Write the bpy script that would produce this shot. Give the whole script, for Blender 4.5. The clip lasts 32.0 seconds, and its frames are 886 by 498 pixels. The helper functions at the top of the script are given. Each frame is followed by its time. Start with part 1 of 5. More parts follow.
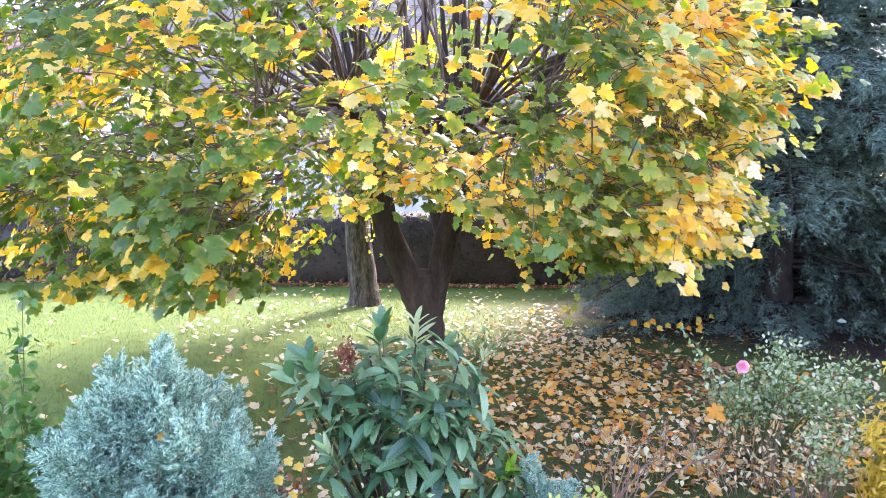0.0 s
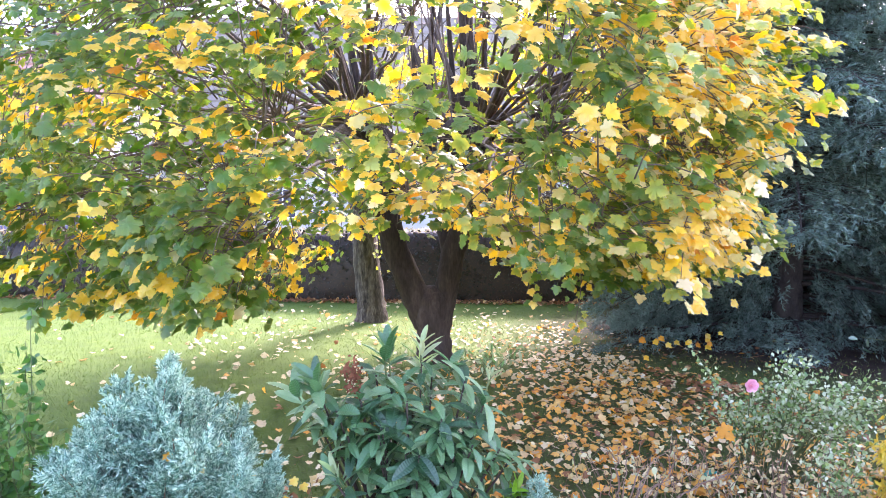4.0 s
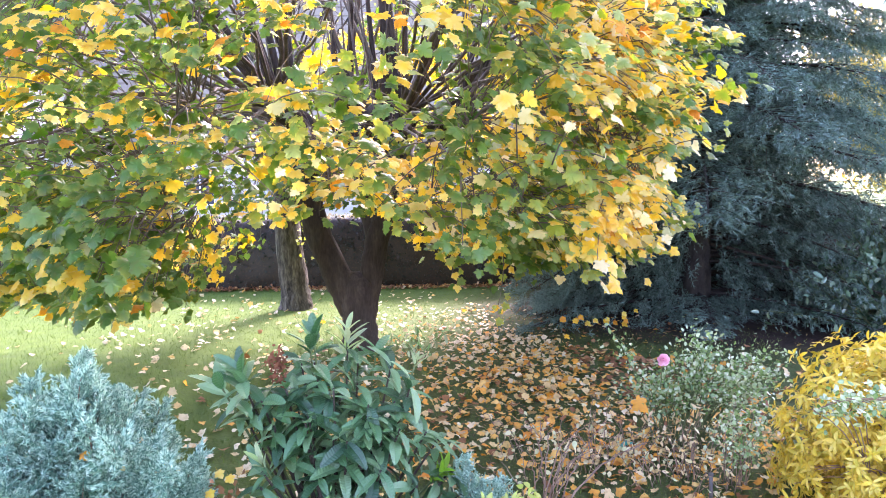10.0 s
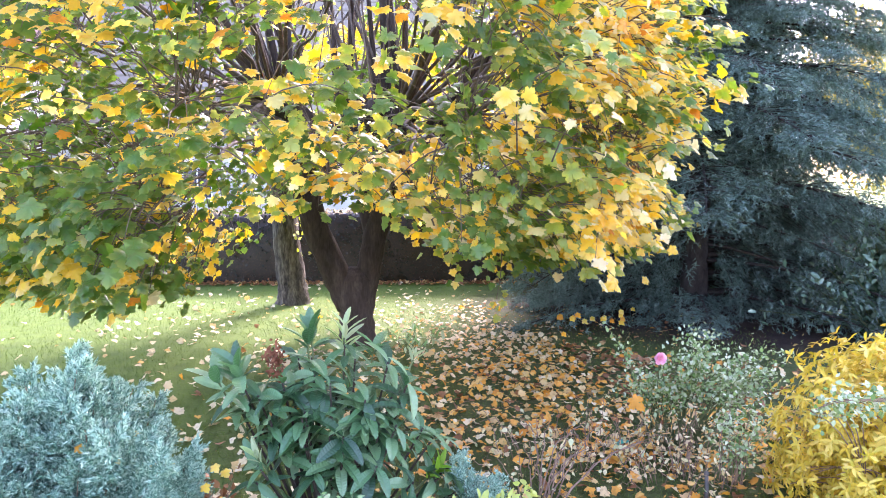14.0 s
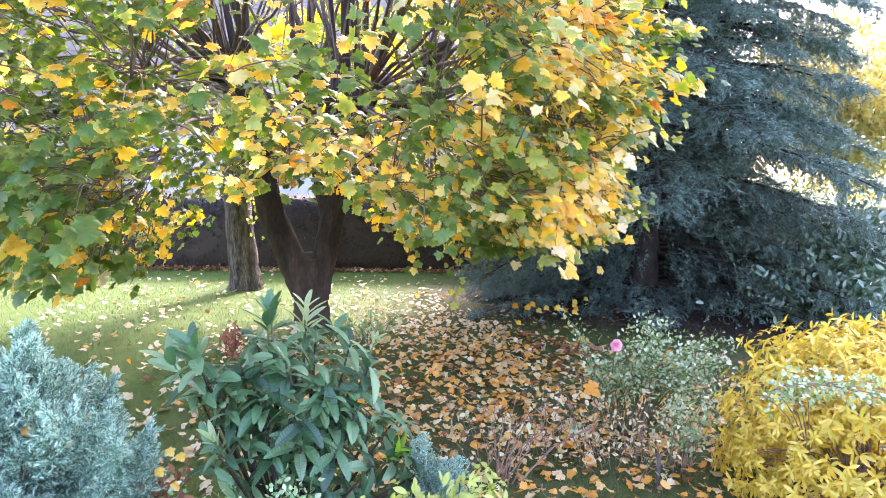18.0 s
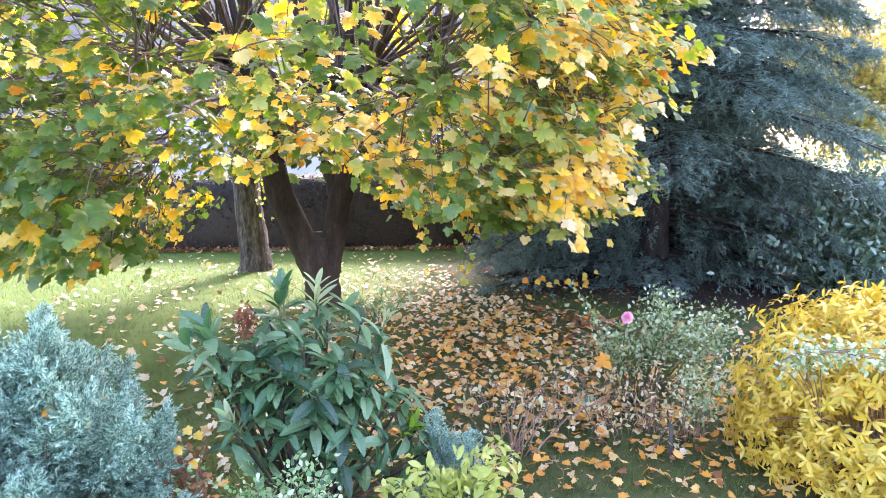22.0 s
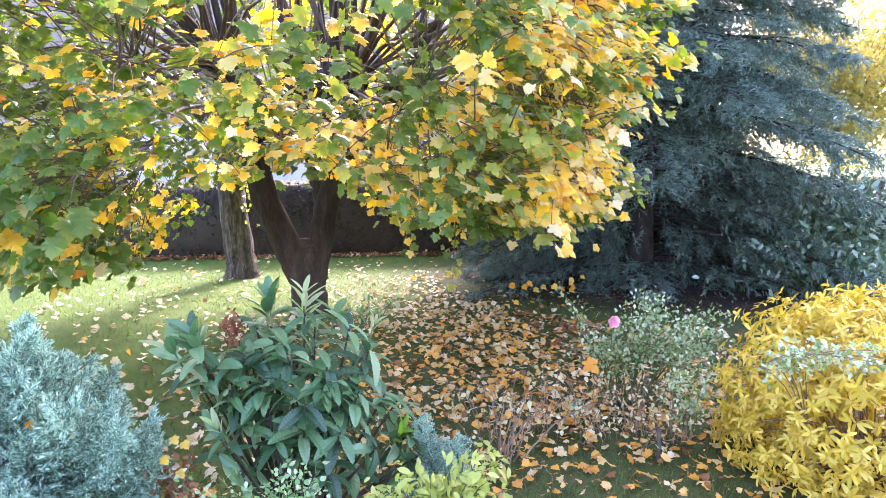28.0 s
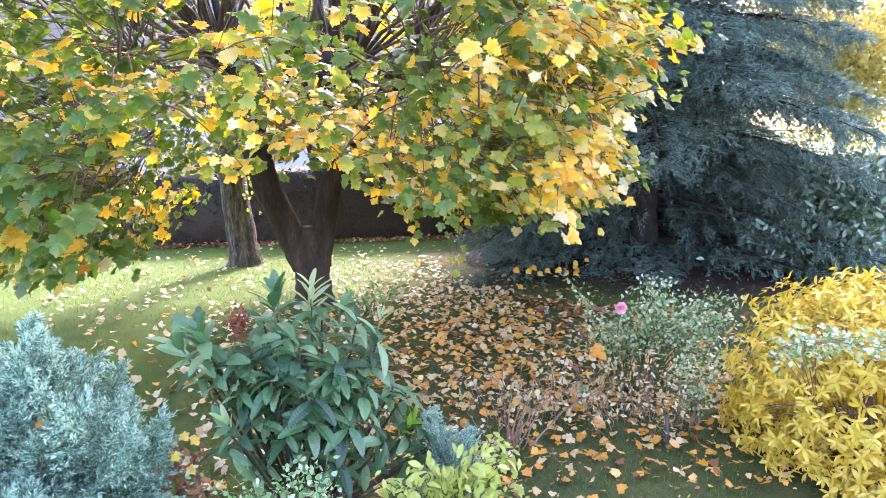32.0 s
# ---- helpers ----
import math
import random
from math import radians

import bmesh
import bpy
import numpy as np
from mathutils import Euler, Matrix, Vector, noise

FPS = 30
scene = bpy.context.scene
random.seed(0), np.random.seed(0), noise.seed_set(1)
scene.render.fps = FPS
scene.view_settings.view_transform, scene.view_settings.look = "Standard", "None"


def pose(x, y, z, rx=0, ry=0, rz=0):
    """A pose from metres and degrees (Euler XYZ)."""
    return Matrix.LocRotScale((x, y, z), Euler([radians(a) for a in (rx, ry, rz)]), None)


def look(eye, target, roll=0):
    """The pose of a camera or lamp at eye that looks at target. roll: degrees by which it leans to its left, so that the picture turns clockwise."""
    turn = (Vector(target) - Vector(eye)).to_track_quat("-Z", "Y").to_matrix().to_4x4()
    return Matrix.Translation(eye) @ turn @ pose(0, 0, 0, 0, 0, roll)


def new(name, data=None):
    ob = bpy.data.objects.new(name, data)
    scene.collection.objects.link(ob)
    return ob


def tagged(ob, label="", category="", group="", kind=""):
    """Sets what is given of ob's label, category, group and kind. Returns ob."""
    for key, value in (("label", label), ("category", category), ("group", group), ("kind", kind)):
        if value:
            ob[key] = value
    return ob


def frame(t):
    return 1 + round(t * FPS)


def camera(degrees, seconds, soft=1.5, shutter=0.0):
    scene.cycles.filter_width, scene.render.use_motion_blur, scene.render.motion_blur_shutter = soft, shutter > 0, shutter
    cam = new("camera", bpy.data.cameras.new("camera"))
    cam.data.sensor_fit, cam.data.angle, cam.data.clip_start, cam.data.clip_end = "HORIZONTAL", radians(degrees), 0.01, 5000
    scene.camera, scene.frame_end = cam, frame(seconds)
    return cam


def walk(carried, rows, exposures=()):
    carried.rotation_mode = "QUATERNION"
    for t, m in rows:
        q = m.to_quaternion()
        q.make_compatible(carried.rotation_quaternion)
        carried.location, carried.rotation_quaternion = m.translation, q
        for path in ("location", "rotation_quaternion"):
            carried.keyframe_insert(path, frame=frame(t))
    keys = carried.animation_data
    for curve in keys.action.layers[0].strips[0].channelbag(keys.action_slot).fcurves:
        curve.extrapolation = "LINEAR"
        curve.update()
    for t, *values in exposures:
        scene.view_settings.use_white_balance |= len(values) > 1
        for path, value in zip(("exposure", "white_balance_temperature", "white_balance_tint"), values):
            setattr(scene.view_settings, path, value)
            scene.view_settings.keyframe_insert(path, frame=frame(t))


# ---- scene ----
cam = camera(66.12, 32.0, soft=0.9)
# seconds, eye, turn to the right, tilt down and lean, in degrees
PATH = [
    (0, 0.021, 0.005, 1.885, 1.17, 5.27, -0.18),
    (0.5, 0.017, 0.000, 1.889, 0.27, 4.31, 0.07),
    (1, 0.023, 0.033, 1.891, -2.78, 4.66, 1.14),
    (1.5, 0.031, -0.014, 1.896, -3.08, 5.27, 0.68),
    (2, 0.028, 0.003, 1.904, -3.93, 4.68, 0.54),
    (2.5, 0.034, 0.009, 1.917, -3.88, 4.58, 0.92),
    (3, 0.030, 0.009, 1.901, -2.72, 4.70, 0.26),
    (3.5, 0.032, 0.006, 1.903, -0.94, 3.88, -0.15),
    (5.5, 0.032, 0.003, 1.916, 3.21, 4.62, -0.30),
    (6, 0.017, -0.010, 1.922, 4.08, 4.60, -0.35),
    (6.5, 0.037, 0.014, 1.915, 4.90, 4.75, -0.58),
    (7, 0.029, 0.007, 1.913, 5.47, 5.11, -0.27),
    (7.5, 0.028, 0.001, 1.912, 5.89, 4.53, 0.53),
    (8, 0.028, -0.001, 1.912, 6.28, 4.73, 0.82),
    (8.5, 0.030, -0.002, 1.914, 6.79, 3.77, 0.58),
    (9, 0.030, -0.019, 1.917, 5.94, 4.58, 0.57),
    (9.5, 0.035, -0.024, 1.918, 5.92, 5.29, -0.29),
    (10, 0.039, -0.032, 1.919, 6.79, 5.39, -0.87),
    (10.5, 0.044, -0.056, 1.925, 8.83, 6.14, -0.88),
    (11, 0.042, -0.059, 1.924, 7.92, 6.45, -0.71),
    (11.5, 0.038, -0.052, 1.922, 8.13, 6.26, -0.32),
    (12, 0.040, -0.033, 1.921, 7.95, 6.22, -0.86),
    (12.5, 0.032, -0.031, 1.915, 7.24, 6.65, -0.09),
    (13, 0.027, -0.016, 1.927, 7.79, 6.14, -0.48),
    (13.5, 0.033, -0.021, 1.913, 7.53, 5.82, 0.07),
    (14, 0.032, -0.020, 1.917, 7.03, 5.70, -0.18),
    (14.5, 0.031, -0.018, 1.917, 7.70, 5.84, -0.16),
    (16.5, -0.024, -0.008, 1.877, 10.98, 7.15, 0.80),
    (17, -0.016, 0.035, 1.877, 11.15, 6.43, 1.17),
    (17.5, -0.025, 0.002, 1.879, 10.80, 6.02, 1.16),
    (18, -0.025, 0.000, 1.881, 11.07, 6.49, 1.31),
    (18.5, -0.023, -0.000, 1.882, 10.74, 6.89, 1.02),
    (19, -0.027, 0.003, 1.883, 10.67, 6.80, 0.80),
    (19.5, -0.025, 0.009, 1.878, 10.16, 7.88, 0.61),
    (20, -0.020, 0.007, 1.875, 9.52, 7.73, 0.09),
    (20.5, -0.021, 0.015, 1.876, 10.28, 8.43, 0.29),
    (21, -0.023, 0.028, 1.882, 10.50, 9.33, 0.21),
    (21.5, -0.022, 0.021, 1.879, 10.42, 8.84, 0.31),
    (22, -0.026, -0.002, 1.877, 10.31, 8.45, -0.04),
    (22.5, -0.017, 0.030, 1.879, 10.14, 8.48, 0.13),
    (23, -0.025, 0.006, 1.883, 9.42, 7.46, -0.13),
    (23.5, -0.025, 0.003, 1.881, 9.19, 7.48, -0.03),
    (24, -0.025, -0.002, 1.881, 9.47, 7.10, 0.12),
    (24.5, -0.025, -0.006, 1.880, 10.42, 7.65, 0.16),
    (25, -0.028, -0.010, 1.884, 10.01, 7.87, 0.10),
    (25.5, -0.034, -0.014, 1.879, 9.22, 8.75, -0.10),
    (27.5, -0.053, 0.006, 1.899, 11.24, 8.17, 0.06),
    (28, -0.033, -0.002, 1.877, 11.48, 7.96, -0.28),
    (28.5, -0.051, 0.005, 1.901, 11.42, 8.48, 0.04),
    (29, -0.058, 0.013, 1.908, 10.67, 8.68, 0.24),
    (29.5, -0.062, 0.021, 1.911, 10.28, 9.02, 0.08),
    (30, -0.066, 0.020, 1.912, 11.07, 8.69, -0.20),
    (30.5, -0.050, 0.053, 1.911, 10.66, 9.15, -0.20),
    (31, -0.057, 0.051, 1.911, 11.45, 9.38, -0.68),
    (31.5, -0.058, 0.043, 1.912, 10.98, 9.74, -0.79),
    (32, -0.051, 0.034, 1.923, 11.33, 9.52, -1.19),
]
walk(cam, [(t, pose(x, y, z, 90 - p, 0, -a) @ pose(0, 0, 0, 0, 0, r)) for t, x, y, z, a, p, r in PATH],
     exposures=[(0, 3.42, 6250, 39), (32, 3.42, 6250, 39)])

# ---- light ----
SUN_AZ, SUN_EL = 24.0, 36.0          # degrees right of +y, and above the horizon
world = bpy.data.worlds.new("sky_world")
scene.world = world
world.use_nodes = True
wn = world.node_tree.nodes
sky = wn.new("ShaderNodeTexSky")
sky.sky_type, sky.sun_disc = "NISHITA", False
sky.sun_elevation, sky.sun_rotation = radians(SUN_EL), radians(SUN_AZ)
sky.dust_density, sky.air_density = 2.0, 1.0
wn["Background"].inputs["Strength"].default_value = 0.15
world.node_tree.links.new(sky.outputs[0], wn["Background"].inputs["Color"])
sun_way = Vector((math.sin(radians(SUN_AZ)) * math.cos(radians(SUN_EL)), math.cos(radians(SUN_AZ)) * math.cos(radians(SUN_EL)), math.sin(radians(SUN_EL))))
sun_data = bpy.data.lights.new("sun", "SUN")
sun_data.energy, sun_data.angle, sun_data.color = 1.5, radians(12), (1.0, 0.95, 0.87)
sun = new("sun", sun_data)
sun.matrix_world = look(sun_way * 60, (0, 0, 0))


# ---- materials ----
def nodes_of(name):
    m = bpy.data.materials.new(name)
    m.use_nodes = True
    return m, m.node_tree.nodes, m.node_tree.links


def ramp_of(nodes, stops):
    r = nodes.new("ShaderNodeValToRGB")
    el = r.color_ramp.elements
    while len(el) < len(stops):
        el.new(0.5)
    for e, (p, c) in zip(el, stops):
        e.position, e.color = p, (*c, 1)
    return r


def leaf_mat(name, colours, trans=0.4, rough=0.45, spots=0.25, spot_col=(0.18, 0.09, 0.03), spec=0.4, rim=None):
    """A thin leaf: one tint for each leaf, blotches on it, light passing through."""
    m, n, l = nodes_of(name)
    geo, info, tc = n.new("ShaderNodeNewGeometry"), n.new("ShaderNodeObjectInfo"), n.new("ShaderNodeTexCoord")
    add = n.new("ShaderNodeMath"); add.operation = "ADD"
    fr = n.new("ShaderNodeMath"); fr.operation = "FRACT"
    l.new(geo.outputs["Random Per Island"], add.inputs[0]); l.new(info.outputs["Random"], add.inputs[1]); l.new(add.outputs[0], fr.inputs[0])
    k = len(colours) - 1
    r = ramp_of(n, [(i / k, c) for i, c in enumerate(colours)])
    l.new(fr.outputs[0], r.inputs[0])
    tint = r.outputs[0]
    if rim:
        # the margins turn first, on some leaves more than on others
        at = n.new("ShaderNodeAttribute"); at.attribute_name = "rim"
        pw = n.new("ShaderNodeMath"); pw.operation = "POWER"; pw.inputs[1].default_value = 1.6
        l.new(at.outputs["Fac"], pw.inputs[0])
        am = n.new("ShaderNodeMath"); am.operation = "MULTIPLY"
        wv = n.new("ShaderNodeMath"); wv.operation = "PINGPONG"; wv.inputs[1].default_value = 0.21
        sc = n.new("ShaderNodeMath"); sc.operation = "MULTIPLY"; sc.inputs[1].default_value = 4.0
        l.new(fr.outputs[0], wv.inputs[0]); l.new(wv.outputs[0], sc.inputs[0])
        l.new(pw.outputs[0], am.inputs[0]); l.new(sc.outputs[0], am.inputs[1])
        rm = n.new("ShaderNodeMixRGB"); rm.inputs[2].default_value = (*rim, 1)
        l.new(am.outputs[0], rm.inputs[0]); l.new(tint, rm.inputs[1])
        tint = rm.outputs[0]
    nz = n.new("ShaderNodeTexNoise"); nz.inputs["Scale"].default_value = 28; nz.inputs["Detail"].default_value = 4
    l.new(tc.outputs["Object"], nz.inputs["Vector"])
    cut = ramp_of(n, [(0.52, (0, 0, 0)), (0.72, (spots,) * 3)])
    l.new(nz.outputs["Fac"], cut.inputs[0])
    mix = n.new("ShaderNodeMixRGB"); mix.inputs[2].default_value = (*spot_col, 1)
    l.new(cut.outputs[0], mix.inputs[0]); l.new(tint, mix.inputs[1])
    b = n["Principled BSDF"]
    b.inputs["Roughness"].default_value, b.inputs["Specular IOR Level"].default_value = rough, spec
    l.new(mix.outputs[0], b.inputs["Base Color"])
    nb = n.new("ShaderNodeTexNoise"); nb.inputs["Scale"].default_value = 90
    l.new(tc.outputs["Object"], nb.inputs["Vector"])
    bump = n.new("ShaderNodeBump"); bump.inputs["Strength"].default_value = 0.25; bump.inputs["Distance"].default_value = 0.01
    l.new(nb.outputs["Fac"], bump.inputs["Height"]); l.new(bump.outputs[0], b.inputs["Normal"])
    t = n.new("ShaderNodeBsdfTranslucent")
    sat = n.new("ShaderNodeHueSaturation"); sat.inputs["Saturation"].default_value = 1.15; sat.inputs["Value"].default_value = 1.4
    l.new(mix.outputs[0], sat.inputs["Color"]); l.new(sat.outputs[0], t.inputs["Color"])
    ms = n.new("ShaderNodeMixShader"); ms.inputs[0].default_value = trans
    l.new(b.outputs[0], ms.inputs[1]); l.new(t.outputs[0], ms.inputs[2]); l.new(ms.outputs[0], n["Material Output"].inputs[0])
    return m


def rough_mat(name, stops, scale=8.0, rough=0.85, bump=0.4, dist=0.02, stretch=(1, 1, 1), fine=60.0, spec=0.3, coords="Object"):
    """Bark, render, boards, soil: two scales of noise in colour and relief."""
    m, n, l = nodes_of(name)
    tc, mp = n.new("ShaderNodeTexCoord"), n.new("ShaderNodeMapping")
    mp.inputs["Scale"].default_value = stretch
    l.new(tc.outputs[coords], mp.inputs["Vector"])
    a, b2 = n.new("ShaderNodeTexNoise"), n.new("ShaderNodeTexNoise")
    a.inputs["Scale"].default_value, a.inputs["Detail"].default_value = scale, 8
    b2.inputs["Scale"].default_value, b2.inputs["Detail"].default_value = fine, 5
    l.new(mp.outputs[0], a.inputs["Vector"]); l.new(mp.outputs[0], b2.inputs["Vector"])
    mx = n.new("ShaderNodeMixRGB"); mx.inputs[0].default_value = 0.4
    l.new(a.outputs["Fac"], mx.inputs[1]); l.new(b2.outputs["Fac"], mx.inputs[2])
    r = ramp_of(n, stops)
    l.new(mx.outputs[0], r.inputs[0])
    b = n["Principled BSDF"]
    b.inputs["Roughness"].default_value, b.inputs["Specular IOR Level"].default_value = rough, spec
    l.new(r.outputs[0], b.inputs["Base Color"])
    bp = n.new("ShaderNodeBump"); bp.inputs["Strength"].default_value, bp.inputs["Distance"].default_value = bump, dist
    l.new(mx.outputs[0], bp.inputs["Height"]); l.new(bp.outputs[0], b.inputs["Normal"])
    return m


MAPLE = [
    leaf_mat("maple_green", [(0.040, 0.105, 0.018), (0.075, 0.165, 0.024), (0.14, 0.235, 0.06)], 0.48, 0.32, spec=0.55, rim=(0.30, 0.30, 0.05)),
    leaf_mat("maple_lime", [(0.15, 0.25, 0.04), (0.27, 0.34, 0.06), (0.34, 0.42, 0.14)], 0.55, 0.33, spec=0.55, rim=(0.70, 0.52, 0.08)),
    leaf_mat("maple_yellow", [(0.76, 0.45, 0.03), (0.86, 0.57, 0.06), (0.86, 0.67, 0.20)], 0.58, 0.35, 0.15, spec=0.55, rim=(0.85, 0.66, 0.28)),
    leaf_mat("maple_pale", [(0.58, 0.50, 0.17), (0.76, 0.62, 0.27), (0.80, 0.68, 0.40), (0.46, 0.46, 0.22)], 0.5, 0.32, 0.12, spec=0.6),
    leaf_mat("maple_orange", [(0.66, 0.25, 0.02), (0.76, 0.36, 0.04)], 0.5, 0.4, 0.4),
]
FALLEN = [
    leaf_mat("fallen_pale", [(0.55, 0.42, 0.22), (0.72, 0.62, 0.40), (0.60, 0.42, 0.16)], 0.15, 0.5, 0.4),
    leaf_mat("fallen_orange", [(0.70, 0.28, 0.04), (0.80, 0.41, 0.07), (0.80, 0.54, 0.19)], 0.3, 0.5, 0.3, rim=(0.50, 0.24, 0.07)),
    leaf_mat("fallen_brown", [(0.20, 0.08, 0.03), (0.33, 0.15, 0.06)], 0.15, 0.6, 0.6),
    leaf_mat("fallen_tan", [(0.50, 0.31, 0.13), (0.66, 0.46, 0.21), (0.58, 0.38, 0.11)], 0.2, 0.55, 0.4),
]
BARK = rough_mat("maple_bark", [(0.30, (0.024, 0.017, 0.013)), (0.55, (0.065, 0.046, 0.036)), (0.75, (0.115, 0.088, 0.07))], 9, 0.9, 0.7, 0.03, (1, 1, 0.25), 50)
TWIG = rough_mat("maple_twig", [(0.3, (0.07, 0.05, 0.038)), (0.7, (0.19, 0.145, 0.11))], 12, 0.8, 0.3, 0.01, (1, 1, 0.4), 70)
OLD_BARK = rough_mat("ridged_bark", [(0.36, (0.018, 0.015, 0.012)), (0.5, (0.085, 0.07, 0.055)), (0.68, (0.22, 0.20, 0.15))], 16, 0.95, 1.0, 0.08, (1, 1, 0.22), 60)
BIRCH_BARK = rough_mat("birch_bark", [(0.40, (0.05, 0.045, 0.04)), (0.52, (0.19, 0.18, 0.16)), (0.72, (0.40, 0.38, 0.35))], 5, 0.7, 0.4, 0.02, (1, 1, 2.2), 30)
SPRUCE_BARK = rough_mat("spruce_bark", [(0.3, (0.02, 0.016, 0.014)), (0.7, (0.075, 0.06, 0.05))], 12, 0.95, 0.8, 0.03, (1, 1, 0.5), 60)
# needle tints are lightened to carry part of the haze round the sun
NEEDLE = leaf_mat("hazed_spruce_needles", [(0.055, 0.100, 0.078), (0.098, 0.166, 0.130), (0.18, 0.275, 0.22)], 0.25, 0.4, 0.1, spec=0.5)
JUNIPER = leaf_mat("blue_juniper_scales", [(0.055, 0.14, 0.10), (0.13, 0.26, 0.185), (0.26, 0.42, 0.31)], 0.25, 0.55, 0.1, (0.15, 0.14, 0.10))
JUNIPER_TIP = leaf_mat("pale_juniper_tips", [(0.28, 0.45, 0.33), (0.42, 0.58, 0.44), (0.62, 0.74, 0.58)], 0.25, 0.5, 0.0)
LOQUAT = leaf_mat("loquat_leaf", [(0.024, 0.082, 0.032), (0.052, 0.145, 0.052), (0.10, 0.225, 0.085), (0.23, 0.36, 0.17)], 0.28, 0.28, 0.12, spec=0.8)
LOQUAT_NEW = leaf_mat("loquat_new_growth", [(0.26, 0.35, 0.15), (0.38, 0.43, 0.25), (0.30, 0.42, 0.12)], 0.3, 0.4, 0.1)
LOQUAT_LIME = leaf_mat("loquat_bright", [(0.16, 0.36, 0.03), (0.26, 0.46, 0.04)], 0.35, 0.35, 0.1)
YELLOW = leaf_mat("golden_leaf", [(0.50, 0.34, 0.035), (0.68, 0.49, 0.05), (0.46, 0.38, 0.04), (0.74, 0.58, 0.13), (0.60, 0.42, 0.04)], 0.28, 0.34, 0.15, spec=0.45)
ROSE_LEAF = leaf_mat("rose_leaf", [(0.11, 0.20, 0.06), (0.24, 0.34, 0.13), (0.52, 0.57, 0.38), (0.20, 0.30, 0.10)], 0.35, 0.26, 0.15, spec=0.8)
ROSE_PINK = leaf_mat("rose_petal", [(0.82, 0.42, 0.52), (0.88, 0.60, 0.66)], 0.35, 0.5, 0.05)
GREEN_LEAF = leaf_mat("climber_leaf", [(0.04, 0.12, 0.03), (0.08, 0.20, 0.04), (0.14, 0.26, 0.07)], 0.35, 0.4, 0.15)
VARIEGATED = leaf_mat("variegated_leaf", [(0.10, 0.24, 0.07), (0.20, 0.36, 0.12), (0.46, 0.52, 0.32), (0.13, 0.26, 0.08)], 0.25, 0.35, 0.1)
LIME_LEAF = leaf_mat("lime_leaf", [(0.36, 0.42, 0.09), (0.52, 0.54, 0.16)], 0.4, 0.4, 0.1)
TAN_LEAF = leaf_mat("withered_leaf", [(0.50, 0.34, 0.17), (0.66, 0.56, 0.32), (0.42, 0.46, 0.24), (0.60, 0.28, 0.07)], 0.25, 0.6, 0.3)
LAUREL = leaf_mat("laurel_leaf", [(0.06, 0.12, 0.07), (0.11, 0.19, 0.12), (0.22, 0.31, 0.21)], 0.2, 0.22, 0.1, spec=0.9)
# hedge sides near black, top tan: sunlight on the top is in the colour
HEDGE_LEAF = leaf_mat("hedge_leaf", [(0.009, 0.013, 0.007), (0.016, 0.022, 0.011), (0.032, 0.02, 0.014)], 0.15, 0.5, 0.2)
HEDGE_SUNLIT = leaf_mat("hedge_sunlit_leaf", [(0.30, 0.22, 0.12), (0.42, 0.33, 0.20), (0.22, 0.22, 0.09)], 0.2, 0.6, 0.2)
FAR_LEAF = leaf_mat("far_leaf", [(0.24, 0.25, 0.10), (0.42, 0.35, 0.09), (0.50, 0.40, 0.12)], 0.4, 0.5, 0.1)
DEAD_TWIG = rough_mat("dead_twig", [(0.3, (0.14, 0.09, 0.065)), (0.7, (0.35, 0.23, 0.15))], 14, 0.9, 0.3, 0.01)
GREEN_STEM = rough_mat("green_stem", [(0.3, (0.06, 0.09, 0.03)), (0.7, (0.14, 0.17, 0.06))], 14, 0.7, 0.2, 0.01)
BROWN_SEED = rough_mat("dry_flower", [(0.3, (0.12, 0.04, 0.02)), (0.7, (0.27, 0.095, 0.045))], 20, 0.9, 0.3, 0.01)


